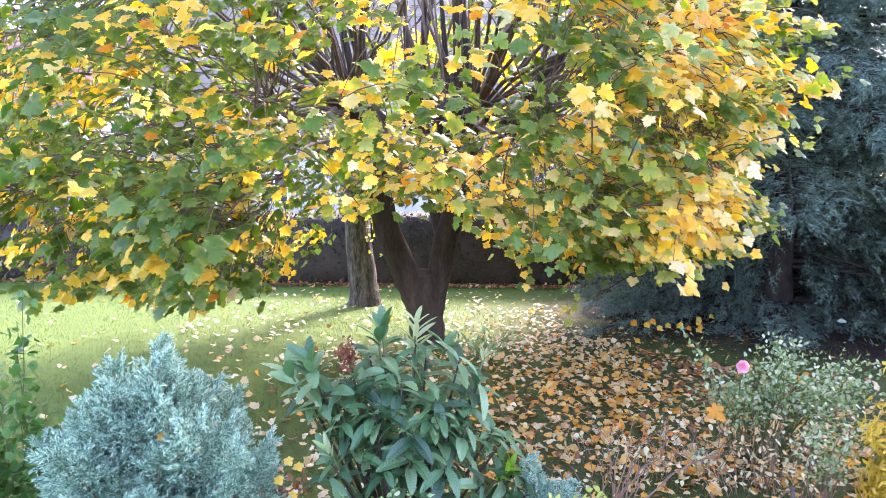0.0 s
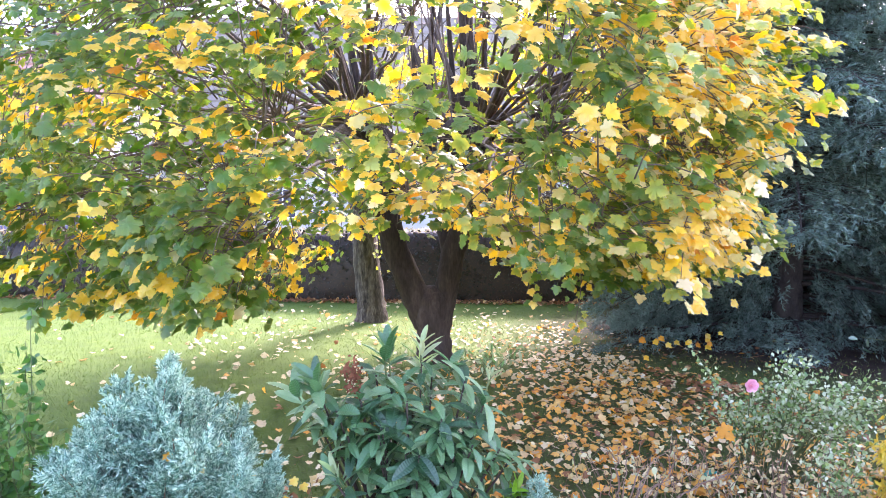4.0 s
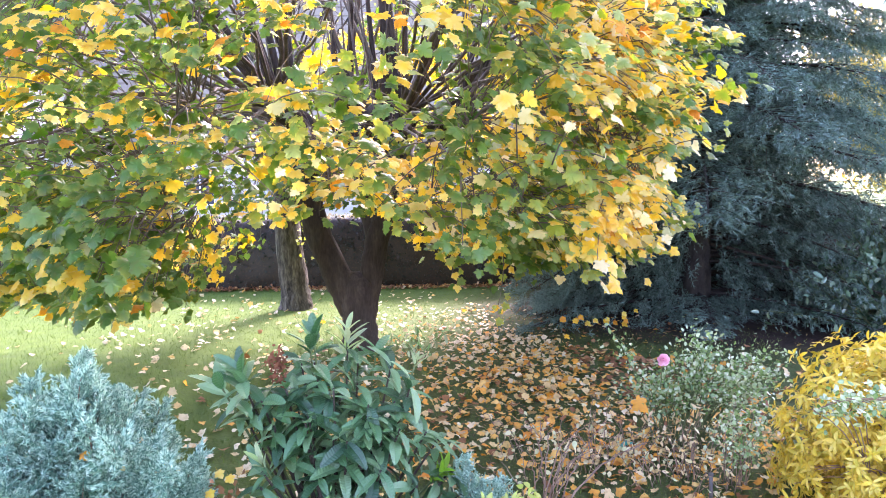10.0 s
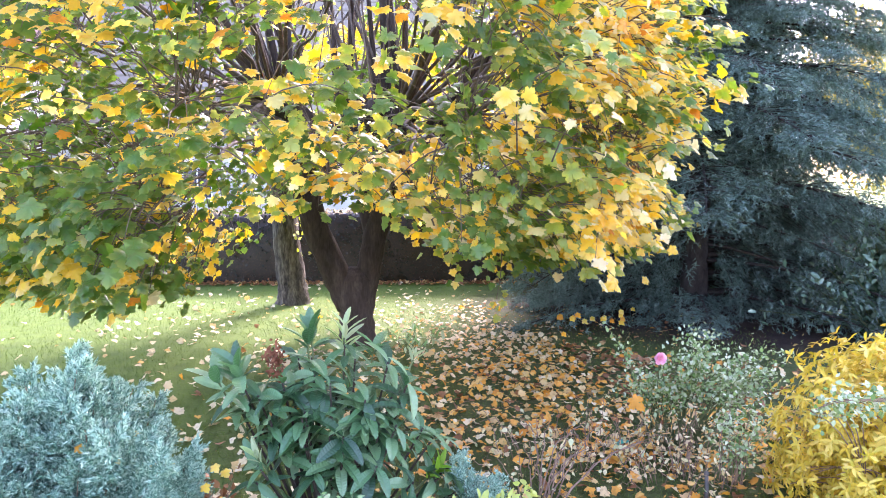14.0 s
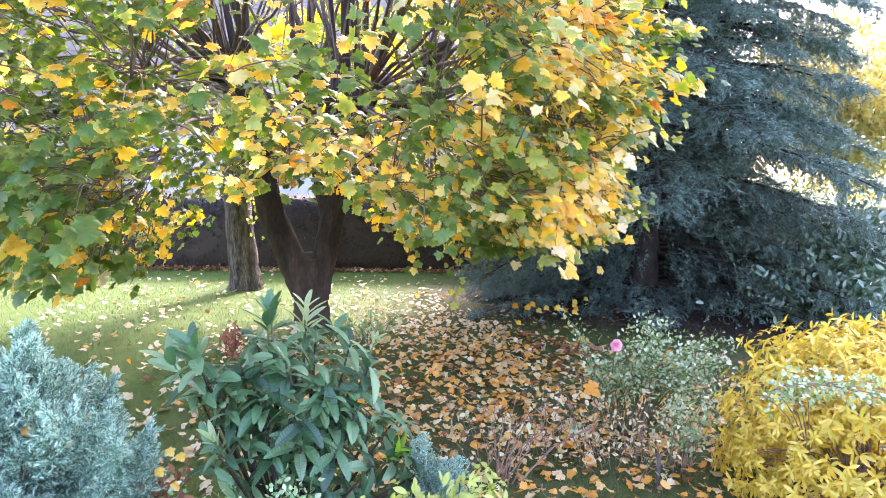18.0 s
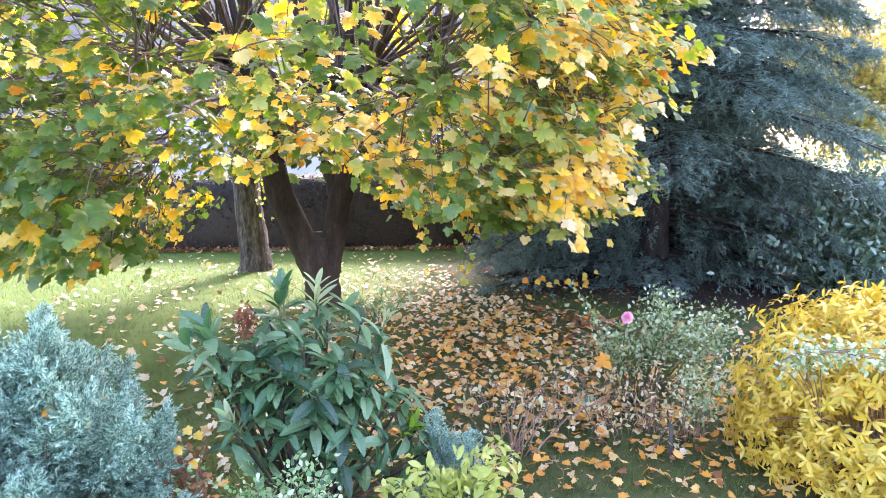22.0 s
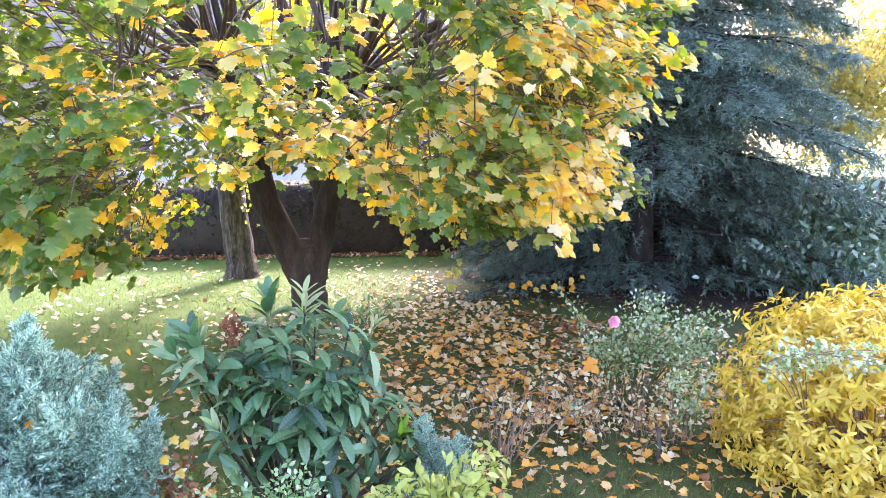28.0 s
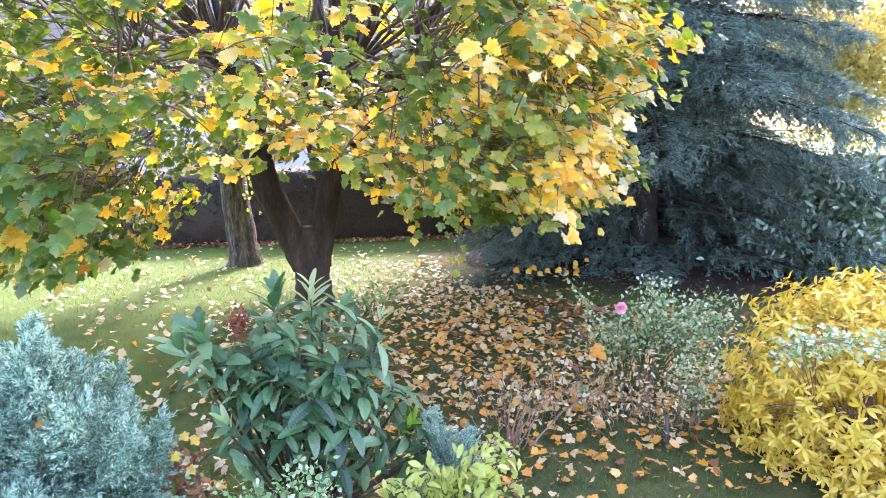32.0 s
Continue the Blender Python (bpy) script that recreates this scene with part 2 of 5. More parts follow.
def ground_mat():
    m, n, l = nodes_of("lawn_ground")
    tc = n.new("ShaderNodeTexCoord")
    big, mid, fine = (n.new("ShaderNodeTexNoise") for _ in range(3))
    for nz, s, d in ((big, 0.45, 4), (mid, 4.0, 6), (fine, 45.0, 6)):
        nz.inputs["Scale"].default_value, nz.inputs["Detail"].default_value = s, d
        l.new(tc.outputs["Object"], nz.inputs["Vector"])
    mx = n.new("ShaderNodeMixRGB"); mx.inputs[0].default_value = 0.5
    l.new(mid.outputs["Fac"], mx.inputs[1]); l.new(fine.outputs["Fac"], mx.inputs[2])
    grass = ramp_of(n, [(0.34, (0.065, 0.105, 0.02)), (0.52, (0.082, 0.135, 0.02)), (0.68, (0.116, 0.168, 0.03))])
    l.new(mx.outputs[0], grass.inputs[0])
    soil = ramp_of(n, [(0.36, (0.040, 0.046, 0.016)), (0.50, (0.060, 0.082, 0.022)), (0.60, (0.078, 0.088, 0.030)), (0.70, (0.12, 0.095, 0.048))])
    l.new(mx.outputs[0], soil.inputs[0])
    # worn bed under the tree and the shrubs, with a ragged edge
    sep = n.new("ShaderNodeVectorMath"); sep.operation = "DISTANCE"
    sep.inputs[1].default_value = (2.6, 4.6, 0)
    sc = n.new("ShaderNodeMapping"); sc.inputs["Scale"].default_value = (1, 1, 0)
    l.new(tc.outputs["Object"], sc.inputs["Vector"]); l.new(sc.outputs[0], sep.inputs[0])
    ad = n.new("ShaderNodeMath"); ad.operation = "MULTIPLY_ADD"; ad.inputs[1].default_value = 3.0
    sep2 = n.new("ShaderNodeVectorMath"); sep2.operation = "DISTANCE"
    sep2.inputs[1].default_value = (5.0, 9.9, 0)
    l.new(sc.outputs[0], sep2.inputs[0])
    near = n.new("ShaderNodeMath"); near.operation = "MINIMUM"
    l.new(sep.outputs["Value"], near.inputs[0]); l.new(sep2.outputs["Value"], near.inputs[1])
    l.new(big.outputs["Fac"], ad.inputs[0]); l.new(near.outputs[0], ad.inputs[2])
    edge = ramp_of(n, [(0.0, (1, 1, 1)), (1.0, (0, 0, 0))])
    mr = n.new("ShaderNodeMapRange"); mr.inputs["From Min"].default_value, mr.inputs["From Max"].default_value = 3.6, 6.4
    l.new(ad.outputs[0], mr.inputs["Value"]); l.new(mr.outputs[0], edge.inputs[0])
    # dark needle litter under the spruce, deepened further to hold the tree's shade
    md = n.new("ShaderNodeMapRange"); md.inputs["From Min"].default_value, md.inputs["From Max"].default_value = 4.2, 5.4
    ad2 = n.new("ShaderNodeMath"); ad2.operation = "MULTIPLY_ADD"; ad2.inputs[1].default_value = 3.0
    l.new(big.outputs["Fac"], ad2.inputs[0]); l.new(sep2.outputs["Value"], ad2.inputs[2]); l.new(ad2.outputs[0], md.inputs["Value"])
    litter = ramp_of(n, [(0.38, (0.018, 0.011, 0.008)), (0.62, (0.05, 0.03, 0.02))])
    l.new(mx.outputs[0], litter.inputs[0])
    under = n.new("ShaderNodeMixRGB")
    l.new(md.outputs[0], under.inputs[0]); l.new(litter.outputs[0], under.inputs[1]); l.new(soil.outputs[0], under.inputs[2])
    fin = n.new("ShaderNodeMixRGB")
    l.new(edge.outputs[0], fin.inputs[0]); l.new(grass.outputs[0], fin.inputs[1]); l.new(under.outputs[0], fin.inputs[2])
    b = n["Principled BSDF"]
    b.inputs["Roughness"].default_value, b.inputs["Specular IOR Level"].default_value = 0.9, 0.2
    l.new(fin.outputs[0], b.inputs["Base Color"])
    bp = n.new("ShaderNodeBump"); bp.inputs["Strength"].default_value, bp.inputs["Distance"].default_value = 0.6, 0.04
    l.new(mx.outputs[0], bp.inputs["Height"]); l.new(bp.outputs[0], b.inputs["Normal"])
    return m


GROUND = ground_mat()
GRASS = leaf_mat("grass_blade", [(0.054, 0.102, 0.013), (0.084, 0.142, 0.018), (0.116, 0.172, 0.026)], 0.24, 0.5, 0.0)
RENDER_WHITE = rough_mat("white_render", [(0.3, (0.42, 0.40, 0.37)), (0.7, (0.54, 0.52, 0.48))], 1.5, 0.9, 0.2, 0.01)
ROOF_RED = rough_mat("red_tile", [(0.3, (0.30, 0.15, 0.11)), (0.7, (0.42, 0.24, 0.18))], 3, 0.85, 0.3, 0.01)
ROOF_GREY = rough_mat("grey_tile", [(0.3, (0.16, 0.135, 0.105)), (0.7, (0.26, 0.22, 0.17))], 3, 0.85, 0.3, 0.01)
FENCE_WOOD = rough_mat("stained_board", [(0.3, (0.10, 0.095, 0.17)), (0.7, (0.19, 0.18, 0.29))], 4, 0.8, 0.3, 0.01, (0.3, 1, 4))
FRAME_WHITE = rough_mat("window_frame_paint", [(0.3, (0.75, 0.75, 0.75)), (0.7, (0.82, 0.82, 0.82))], 3, 0.5, 0.1, 0.01)
METAL = rough_mat("rusty_stake", [(0.3, (0.05, 0.045, 0.04)), (0.7, (0.12, 0.10, 0.085))], 20, 0.7, 0.3, 0.01)
TEAL = rough_mat("green_plastic", [(0.3, (0.02, 0.25, 0.18)), (0.7, (0.04, 0.32, 0.24))], 10, 0.45, 0.1, 0.01)
GLASS, gn_, gl_ = nodes_of("window_glass")
gn_["Principled BSDF"].inputs["Base Color"].default_value = (0.05, 0.06, 0.08, 1)
gn_["Principled BSDF"].inputs["Roughness"].default_value = 0.05


# ---- geometry helpers ----
rng = np.random.default_rng(7)


class Shape:
    """Triangles gathered from templates, tubes and boxes, for one mesh."""

    def __init__(self):
        self.v, self.f, self.m, self.r, self.n = [], [], [], [], 0

    def add(self, v, f, m=0, rim=None):
        v, f = np.asarray(v, float).reshape(-1, 3), np.asarray(f, int).reshape(-1, 3)
        self.v.append(v); self.f.append(f + self.n); self.r.append(np.zeros(len(v)) if rim is None else rim)
        self.m.append(np.full(len(f), m, int) if np.isscalar(m) else np.asarray(m, int))
        self.n += len(v)

    def scatter(self, tmpl, pos, tip, nor, size, m=0):
        """Copies of a template: y along tip, z along nor."""
        tv, tf = tmpl
        pos = np.asarray(pos, float).reshape(-1, 3)
        k = len(pos)
        if not k:
            return
        tip = unit(np.broadcast_to(tip, (k, 3)))
        side = unit(np.cross(tip, np.broadcast_to(nor, (k, 3))))
        up = np.cross(side, tip)
        s = np.broadcast_to(np.asarray(size, float), (k,))[:, None, None]
        rot = np.stack([side, tip, up], 1)
        v = np.einsum("vi,kij->kvj", tv, rot) * s + pos[:, None, :]
        f = (tf[None] + (np.arange(k) * len(tv))[:, None, None]).reshape(-1, 3)
        self.add(v.reshape(-1, 3), f, np.repeat(np.broadcast_to(m, (k,)), len(tf)), np.tile(rim_of(tv), k))

    def tube(self, pts, radii, sides=6, m=0, wob=0.0):
        pts = np.asarray(pts, float)
        k = len(pts)
        radii = np.broadcast_to(np.asarray(radii, float), (k,))
        d = unit(np.gradient(pts, axis=0))
        ref = np.array([1.0, 0, 0]) if abs(d[0, 0]) < 0.8 else np.array([0, 1.0, 0])
        a = np.linspace(0, 2 * np.pi, sides, endpoint=False)
        side = unit(np.cross(d, ref)); up = np.cross(d, side)
        rr = radii[:, None] * (1 + wob * rng.uniform(-1, 1, (k, sides)))
        v = pts[:, None] + rr[..., None] * (np.cos(a)[None, :, None] * side[:, None] + np.sin(a)[None, :, None] * up[:, None])
        f = []
        for i in range(k - 1):
            for j in range(sides):
                p, q = i * sides + j, i * sides + (j + 1) % sides
                f += [(p, q, p + sides), (q, q + sides, p + sides)]
        v = np.concatenate([v.reshape(-1, 3), pts[:1], pts[-1:]])
        b0, b1 = k * sides, k * sides + 1
        for j in range(sides):
            f += [(b0, (j + 1) % sides, j), (b1, (k - 1) * sides + j, (k - 1) * sides + (j + 1) % sides)]
        self.add(v, f, m)

    def box(self, lo, hi, m=0):
        (x0, y0, z0), (x1, y1, z1) = lo, hi
        v = [(x, y, z) for z in (z0, z1) for y in (y0, y1) for x in (x0, x1)]
        q = [(0, 2, 3, 1), (4, 5, 7, 6), (0, 1, 5, 4), (2, 6, 7, 3), (0, 4, 6, 2), (1, 3, 7, 5)]
        self.add(v, [t for a, b, c, d in q for t in ((a, b, c), (a, c, d))], m)

    def mesh(self, name, mats, smooth=True):
        v, f, m = np.concatenate(self.v), np.concatenate(self.f), np.concatenate(self.m)
        me = bpy.data.meshes.new(name)
        me.vertices.add(len(v)); me.vertices.foreach_set("co", v.astype(np.float32).ravel())
        me.loops.add(len(f) * 3); me.loops.foreach_set("vertex_index", f.astype(np.int32).ravel())
        me.polygons.add(len(f))
        me.polygons.foreach_set("loop_start", np.arange(0, len(f) * 3, 3, dtype=np.int32))
        me.polygons.foreach_set("loop_total", np.full(len(f), 3, np.int32))
        for mt in mats:
            me.materials.append(mt)
        me.polygons.foreach_set("material_index", m.astype(np.int32))
        me.polygons.foreach_set("use_smooth", np.full(len(f), smooth, bool))
        me.attributes.new("rim", "FLOAT", "POINT").data.foreach_set("value", np.concatenate(self.r).astype(np.float32))
        me.update(calc_edges=True); me.validate()
        return me


def rim_of(tv):
    """0 in the middle of a leaf, 1 at its outline."""
    return np.clip(np.hypot(tv[:, 0], tv[:, 1] - 0.32) / 0.6, 0, 1)


def unit(a):
    a = np.asarray(a, float)
    return a / np.maximum(np.linalg.norm(a, axis=-1, keepdims=True), 1e-9)


def part(name, shape, mats, parent=None, label="", smooth=True, kind=""):
    ob = new(name, shape if isinstance(shape, bpy.types.Mesh) else shape.mesh(name, mats, smooth))
    if parent:
        ob.parent = parent
    return tagged(ob, label=label, kind=kind)


def thing(name, at, label, category, group="", kind=""):
    e = new(name)
    e.location = at
    e.empty_display_size = 0.2
    return tagged(e, label, category, group, kind)


def own(ob):
    """The world position of a part's parent, to build parts in the parent's own space."""
    return np.array(ob.location)


def bez(a, b, c, k=8):
    t = np.linspace(0, 1, k)[:, None]
    a, b, c = (np.asarray(q, float) for q in (a, b, c))
    return (1 - t) ** 2 * a + 2 * t * (1 - t) * b + t ** 2 * c


def jit(k, s):
    return rng.normal(0, s, (k, 3))


def mirror_leaf(half, centre, bend=0.25, stalk=0.5, lift=0.08):
    """A folded leaf with a fan round its centre, from one half of its outline, and a thin stalk."""
    half = np.array(half, float)
    rim = np.concatenate([half, (half * (-1, 1))[::-1][1:-1]])
    n = len(rim)
    v2 = np.concatenate([[centre], rim])
    z = -bend * np.abs(v2[:, 0]) ** 1.5 - 0.3 * bend * (v2[:, 1] - 0.4) ** 2 + 0.05 * np.sin(9 * v2[:, 1] + 5 * v2[:, 0])
    z[0] += lift
    v = np.column_stack([v2, z])
    f = [(0, 1 + i, 1 + (i + 1) % n) for i in range(n)]
    k = len(v)
    if stalk:
        v = np.concatenate([v, [(-0.012, 0.02, 0), (0.012, 0.02, 0), (0, -stalk, 0.10)]])
        f.append((k, k + 2, k + 1))
    return v, np.array(f)


MAPLE_LEAF = mirror_leaf([(0, 0.02), (0.12, -0.07), (0.26, -0.11), (0.42, -0.03), (0.36, 0.07), (0.35, 0.14), (0.50, 0.16), (0.50, 0.25), (0.62, 0.36), (0.50, 0.42), (0.44, 0.54), (0.35, 0.50),
                          (0.28, 0.55), (0.33, 0.69), (0.23, 0.73), (0.21, 0.84), (0.11, 0.85), (0, 1.02)], (0, 0.32))
FALLEN_LEAF = mirror_leaf([(0, 0), (0.22, -0.08), (0.42, -0.01), (0.38, 0.12), (0.60, 0.34), (0.40, 0.48), (0.36, 0.70), (0.17, 0.75), (0, 1.0)], (0, 0.32), 0.5, 0.4, -0.05)
SLIM = mirror_leaf([(0, 0), (0.15, 0.2), (0.22, 0.45), (0.14, 0.75), (0, 1.0)], (0, 0.42), 0.6, 0.15, -0.05)
OVATE = mirror_leaf([(0, 0), (0.24, 0.15), (0.33, 0.4), (0.22, 0.72), (0, 1.0)], (0, 0.42), 0.5, 0.15, -0.04)


def blade(width, stations=6, fold=0.25, droop=0.35, rib=0.0, stalk=0.0):
    """A lance-shaped leaf with a midrib, bent along its length; rib: raised side veins."""
    v, f = [], []
    for i in range(stations + 1):
        t = i / stations
        w = width * math.sin(math.pi * min(1, t * 0.88 + 0.06)) ** 0.8 if 0 < i < stations else 0.004
        z = -droop * t * t
        r = rib * (1 if i % 2 else -1)
        g = t + 4 * rib * (1 - t)
        v += [(-w, g, z + fold * w + r), (0, t + 0.01, z + r * 0.3), (w, g, z + fold * w + r)]
        if i:
            a, b = 3 * (i - 1), 3 * i
            f += [(a, a + 1, b), (a + 1, b + 1, b), (a + 1, a + 2, b + 1), (a + 2, b + 2, b + 1)]
    if stalk:
        k = len(v)
        v += [(-0.01, 0, 0), (0.01, 0, 0), (0, -stalk, -0.02)]
        f.append((k, k + 2, k + 1))
    return np.array(v), np.array(f)


LANCE = blade(0.155, 4, 0.3, 0.4, 0, 0.06)
BROAD_LANCE = blade(0.21, 4, 0.35, 0.2, 0, 0.05)
SCALE = (np.array([(0, 0, 0), (0.11, 0.45, 0.03), (0, 1, 0), (-0.11, 0.45, -0.03)]), np.array([(0, 1, 2), (0, 2, 3)]))
NEEDLE_T = (np.array([(-0.11, 0, 0), (0.11, 0, 0.03), (0, 1, 0)]), np.array([(0, 1, 2)]))


# ---- ground ----
def ground_z(x, y):
    return 0.03 * np.sin(x * 0.7 + 0.4) * np.sin(y * 0.5) - 0.02


def build_ground():
    xs = np.unique(np.concatenate([np.linspace(-600, -20, 16), np.linspace(-20, 16, 90), np.linspace(16, 600, 16)]))
    ys = np.unique(np.concatenate([np.linspace(-400, -4, 10), np.linspace(-4, 20, 70), np.linspace(20, 1500, 16)]))
    gx, gy = np.meshgrid(xs, ys)
    gz = np.where((np.abs(gx) < 25) & (gy < 24) & (gy > -6), ground_z(gx, gy), -0.02)
    s, w = Shape(), len(xs)
    f = [t for i in range(len(ys) - 1) for j in range(w - 1) for p in [i * w + j] for t in ((p, p + 1, p + w), (p + 1, p + w + 1, p + w))]
    s.add(np.column_stack([gx.ravel(), gy.ravel(), gz.ravel()]), f)
    part("ground", s, [GROUND], label="mown green lawn with a bare leaf-strewn bed under the trees", kind="structure")


build_ground()


def bed(x, y):
    """How worn and leaf-covered the ground is, 0 to 1."""
    d = np.hypot((x - 2.4) / 1.15, y - 4.8)
    d2 = np.hypot(x - 5.0, y - 9.9)
    return np.maximum(np.clip((4.9 - d) / 2.2, 0, 1), np.clip((4.0 - d2) / 1.4, 0, 1))


def build_grass():
    k = 165000
    y = 2.8 + 12.4 * rng.random(k) ** 1.2
    x = rng.uniform(-0.95, 0.62, k) * (y + 0.6)
    keep = (rng.random(k) > 0.45 * bed(x, y)) & (np.hypot(x - 5.0, y - 9.9) > 1.6 + 0.9 * rng.random(k)) & (y < 12.85 - 0.12 * x)
    x, y = x[keep], y[keep]
    k = len(x)
    p = np.column_stack([x, y, ground_z(x, y) - 0.005])
    tip = np.column_stack([rng.normal(0, 0.55, k), rng.normal(0, 0.55, k), np.ones(k)])
    s = Shape()
    s.scatter((np.array([(-0.06, 0, 0), (0.06, 0, 0), (0, 1, 0.15)]), np.array([(0, 1, 2)])), p, tip, jit(k, 1) + (0, -0.4, 0), rng.uniform(0.02, 0.055, k))
    part("lawn_grass", s, [GRASS], label="short mown green grass blades of the lawn", kind="stuff")


build_grass()


def build_fallen():
    s = Shape()
    k = 5600
    # the carpet drifts out from the tree to the near bed
    x = rng.normal(1.9, 1.25, k); y = rng.uniform(3.0, 10.5, k)
    x = x + (y - 6) * 0.12
    keep = (np.hypot(x - 0.1, y - 8) > 0.3) & (rng.random(k) < np.clip((y - 2.1) / 2.2, 0.45, 1)) & (rng.random(k) < 0.25 + 0.75 * np.clip((9.6 - y) / 2.5, 0, 1)) & (x > 0.1 - 0.9 * rng.random(k))
    keep &= (np.hypot(x - 5.2, y - 9.6) > 3.3) | (rng.random(k) < 0.12)
    x, y = x[keep], y[keep]
    m = rng.choice(4, len(x), p=(0.09, 0.54, 0.12, 0.25))
    m = np.where(rng.random(len(x)) < np.clip((y - 6.0) / 2.8, 0, 0.75) * (x < 2.7), 0, m)
    # more brown leaves near the spruce: the shade there is put into leaf colour
    m = np.where((rng.random(len(x)) < 0.55) & (x > 2.3) & (y > 5.2), 2, m)
    # scattered pale leaves over the lawn, thinning out away from the tree
    k2 = 2200
    r, a = 1.0 + 8.5 * rng.random(k2) ** 0.8, rng.uniform(0, 2 * np.pi, k2)
    x2, y2 = -0.2 + r * np.cos(a), 8.4 + 0.85 * r * np.sin(a)
    ok = (y2 > 3.6) & (y2 < 12.75 - 0.12 * x2) & (rng.random(k2) < np.where(x2 < -3.2, 0.35, 1)) & ((np.hypot(x2 - 5.2, y2 - 9.6) > 3.4) | (rng.random(k2) < 0.08))
    x2, y2 = x2[ok], y2[ok]
    m2 = rng.choice(4, len(x2), p=(0.80, 0.06, 0.03, 0.11))
    # a drift between the juniper and the tree
    x3, y3 = rng.normal(-0.85, 0.5, 260), rng.uniform(3.7, 8.2, 260)
    x, y, m = np.concatenate([x, x2, x3]), np.concatenate([y, y2, y3]), np.concatenate([m, m2, rng.choice(4, 260, p=(0.78, 0.08, 0.04, 0.10))])
    k = len(x)
    p = np.column_stack([x, y, ground_z(x, y) + rng.uniform(0.02, 0.055, k)])
    a = rng.uniform(0, 2 * np.pi, k)
    s.scatter(FALLEN_LEAF, p, np.column_stack([np.cos(a), np.sin(a), rng.normal(0, 0.3, k)]), np.array([0, 0, 1.0]) * rng.choice((1, -1), k)[:, None] + jit(k, 0.42), rng.uniform(0.038, 0.078, k) * np.where(x < 0.2, 1.15, np.interp(y, (3, 5), (0.85, 1.0))), m)
    # crumbled bits between the leaves
    k = 2600
    x, y = rng.normal(2.2, 1.5, k), rng.uniform(2.9, 10.5, k)
    p = np.column_stack([x, y, ground_z(x, y) + rng.uniform(0.004, 0.02, k)])
    s.scatter(SLIM, p, jit(k, 1) * (1, 1, 0.25), jit(k, 0.4) + (0, 0, 1), rng.uniform(0.018, 0.042, k), rng.choice((1, 2, 2, 3), k))
    part("fallen_leaves", s, FALLEN, label="fallen yellow, orange and brown maple leaves lying on the grass", kind="stuff")


build_fallen()

# ---- the maple ----
maple = thing("maple_tree", (-0.03, 8.1, 0), "pollarded maple with green and yellow autumn leaves", "tree")
MO = own(maple)


def limb(name, pts, radii, parent, sides=14, mat=BARK, wob=0.07, label=""):
    s = Shape()
    pts, radii = np.asarray(pts, float), np.asarray(radii, float)
    t = np.linspace(0, 1, len(pts)); tt = np.linspace(0, 1, 4 * len(pts))
    fine = np.column_stack([np.interp(tt, t, pts[:, i]) for i in range(3)])
    fine[1:-1] = (fine[:-2] + 2 * fine[1:-1] + fine[2:]) / 4
    s.tube(fine, np.interp(tt, t, radii), sides, 0, wob)
    return part(name, s, [mat], parent, label)


limb("trunk", [(0.02, 0, -0.12), (0.02, 0, 0.05), (0.02, 0, 0.3), (0.0, 0, 0.58), (0.0, 0, 0.78), (0.0, 0, 0.90)], (0.30, 0.225, 0.20, 0.235, 0.215, 0.09), maple, 20)
KNUCKLES = np.array([(-0.86, 7.9, 2.80), (-0.62, 8.0, 2.50), (0.28, 8.15, 2.70), (0.52, 8.05, 2.65), (1.05, 8.3, 2.60), (-0.15, 8.6, 2.5)])
limb("limb", [(-0.08, 0, 0.42), (-0.20, -0.02, 0.78), (-0.43, -0.05, 1.34), (-0.56, -0.08, 1.85), KNUCKLES[1] - MO, KNUCKLES[0] - MO], (0.14, 0.165, 0.155, 0.145, 0.16, 0.12), maple, 16)
limb("limb", [(0.10, 0, 0.42), (0.16, 0.0, 0.85), (0.25, 0.0, 1.28), (0.40, 0.0, 1.75), (0.42, 0.0, 2.1)], (0.13, 0.145, 0.14, 0.135, 0.15), maple, 16)
limb("limb", [(0.42, 0, 1.85), (0.34, 0.02, 2.25), KNUCKLES[2] - MO], (0.13, 0.11, 0.10), maple)
limb("limb", [(0.42, 0, 1.85), (0.52, -0.02, 2.3), KNUCKLES[3] - MO], (0.13, 0.11, 0.11), maple)
limb("limb", [(0.36, 0.02, 1.5), (0.75, 0.12, 2.05), KNUCKLES[4] - MO], (0.12, 0.10, 0.09), maple)
limb("limb", [(0.24, 0.05, 1.25), (0.10, 0.3, 1.9), KNUCKLES[5] - MO], (0.12, 0.10, 0.10), maple)
for kn in KNUCKLES:
    s = Shape()
    for _ in range(6):
        c = kn - MO + jit(1, 0.08)[0]
        s.tube([c - (0, 0, 0.16), c - (0, 0, 0.09), c, c + (0, 0, 0.10), c + (0, 0, 0.16)], (0.03, 0.09, 0.13, 0.09, 0.03), 9, 0, 0.15)
    part("knuckle", s, [BARK], maple)

CENTRE = np.array([0.15, 7.7, 2.55])


def shell(d):
    """Half-widths of the crown along a direction from its middle."""
    rx = np.where(d[..., 0] < 0, 5.4, 3.3)
    ry = np.where(d[..., 1] < 0, 4.45, 3.3)
    rz = np.where(d[..., 2] < 0, 2.5, 3.9)
    return 1 / np.sqrt((d[..., 0] / rx) ** 2 + (d[..., 1] / ry) ** 2 + (d[..., 2] / rz) ** 2)


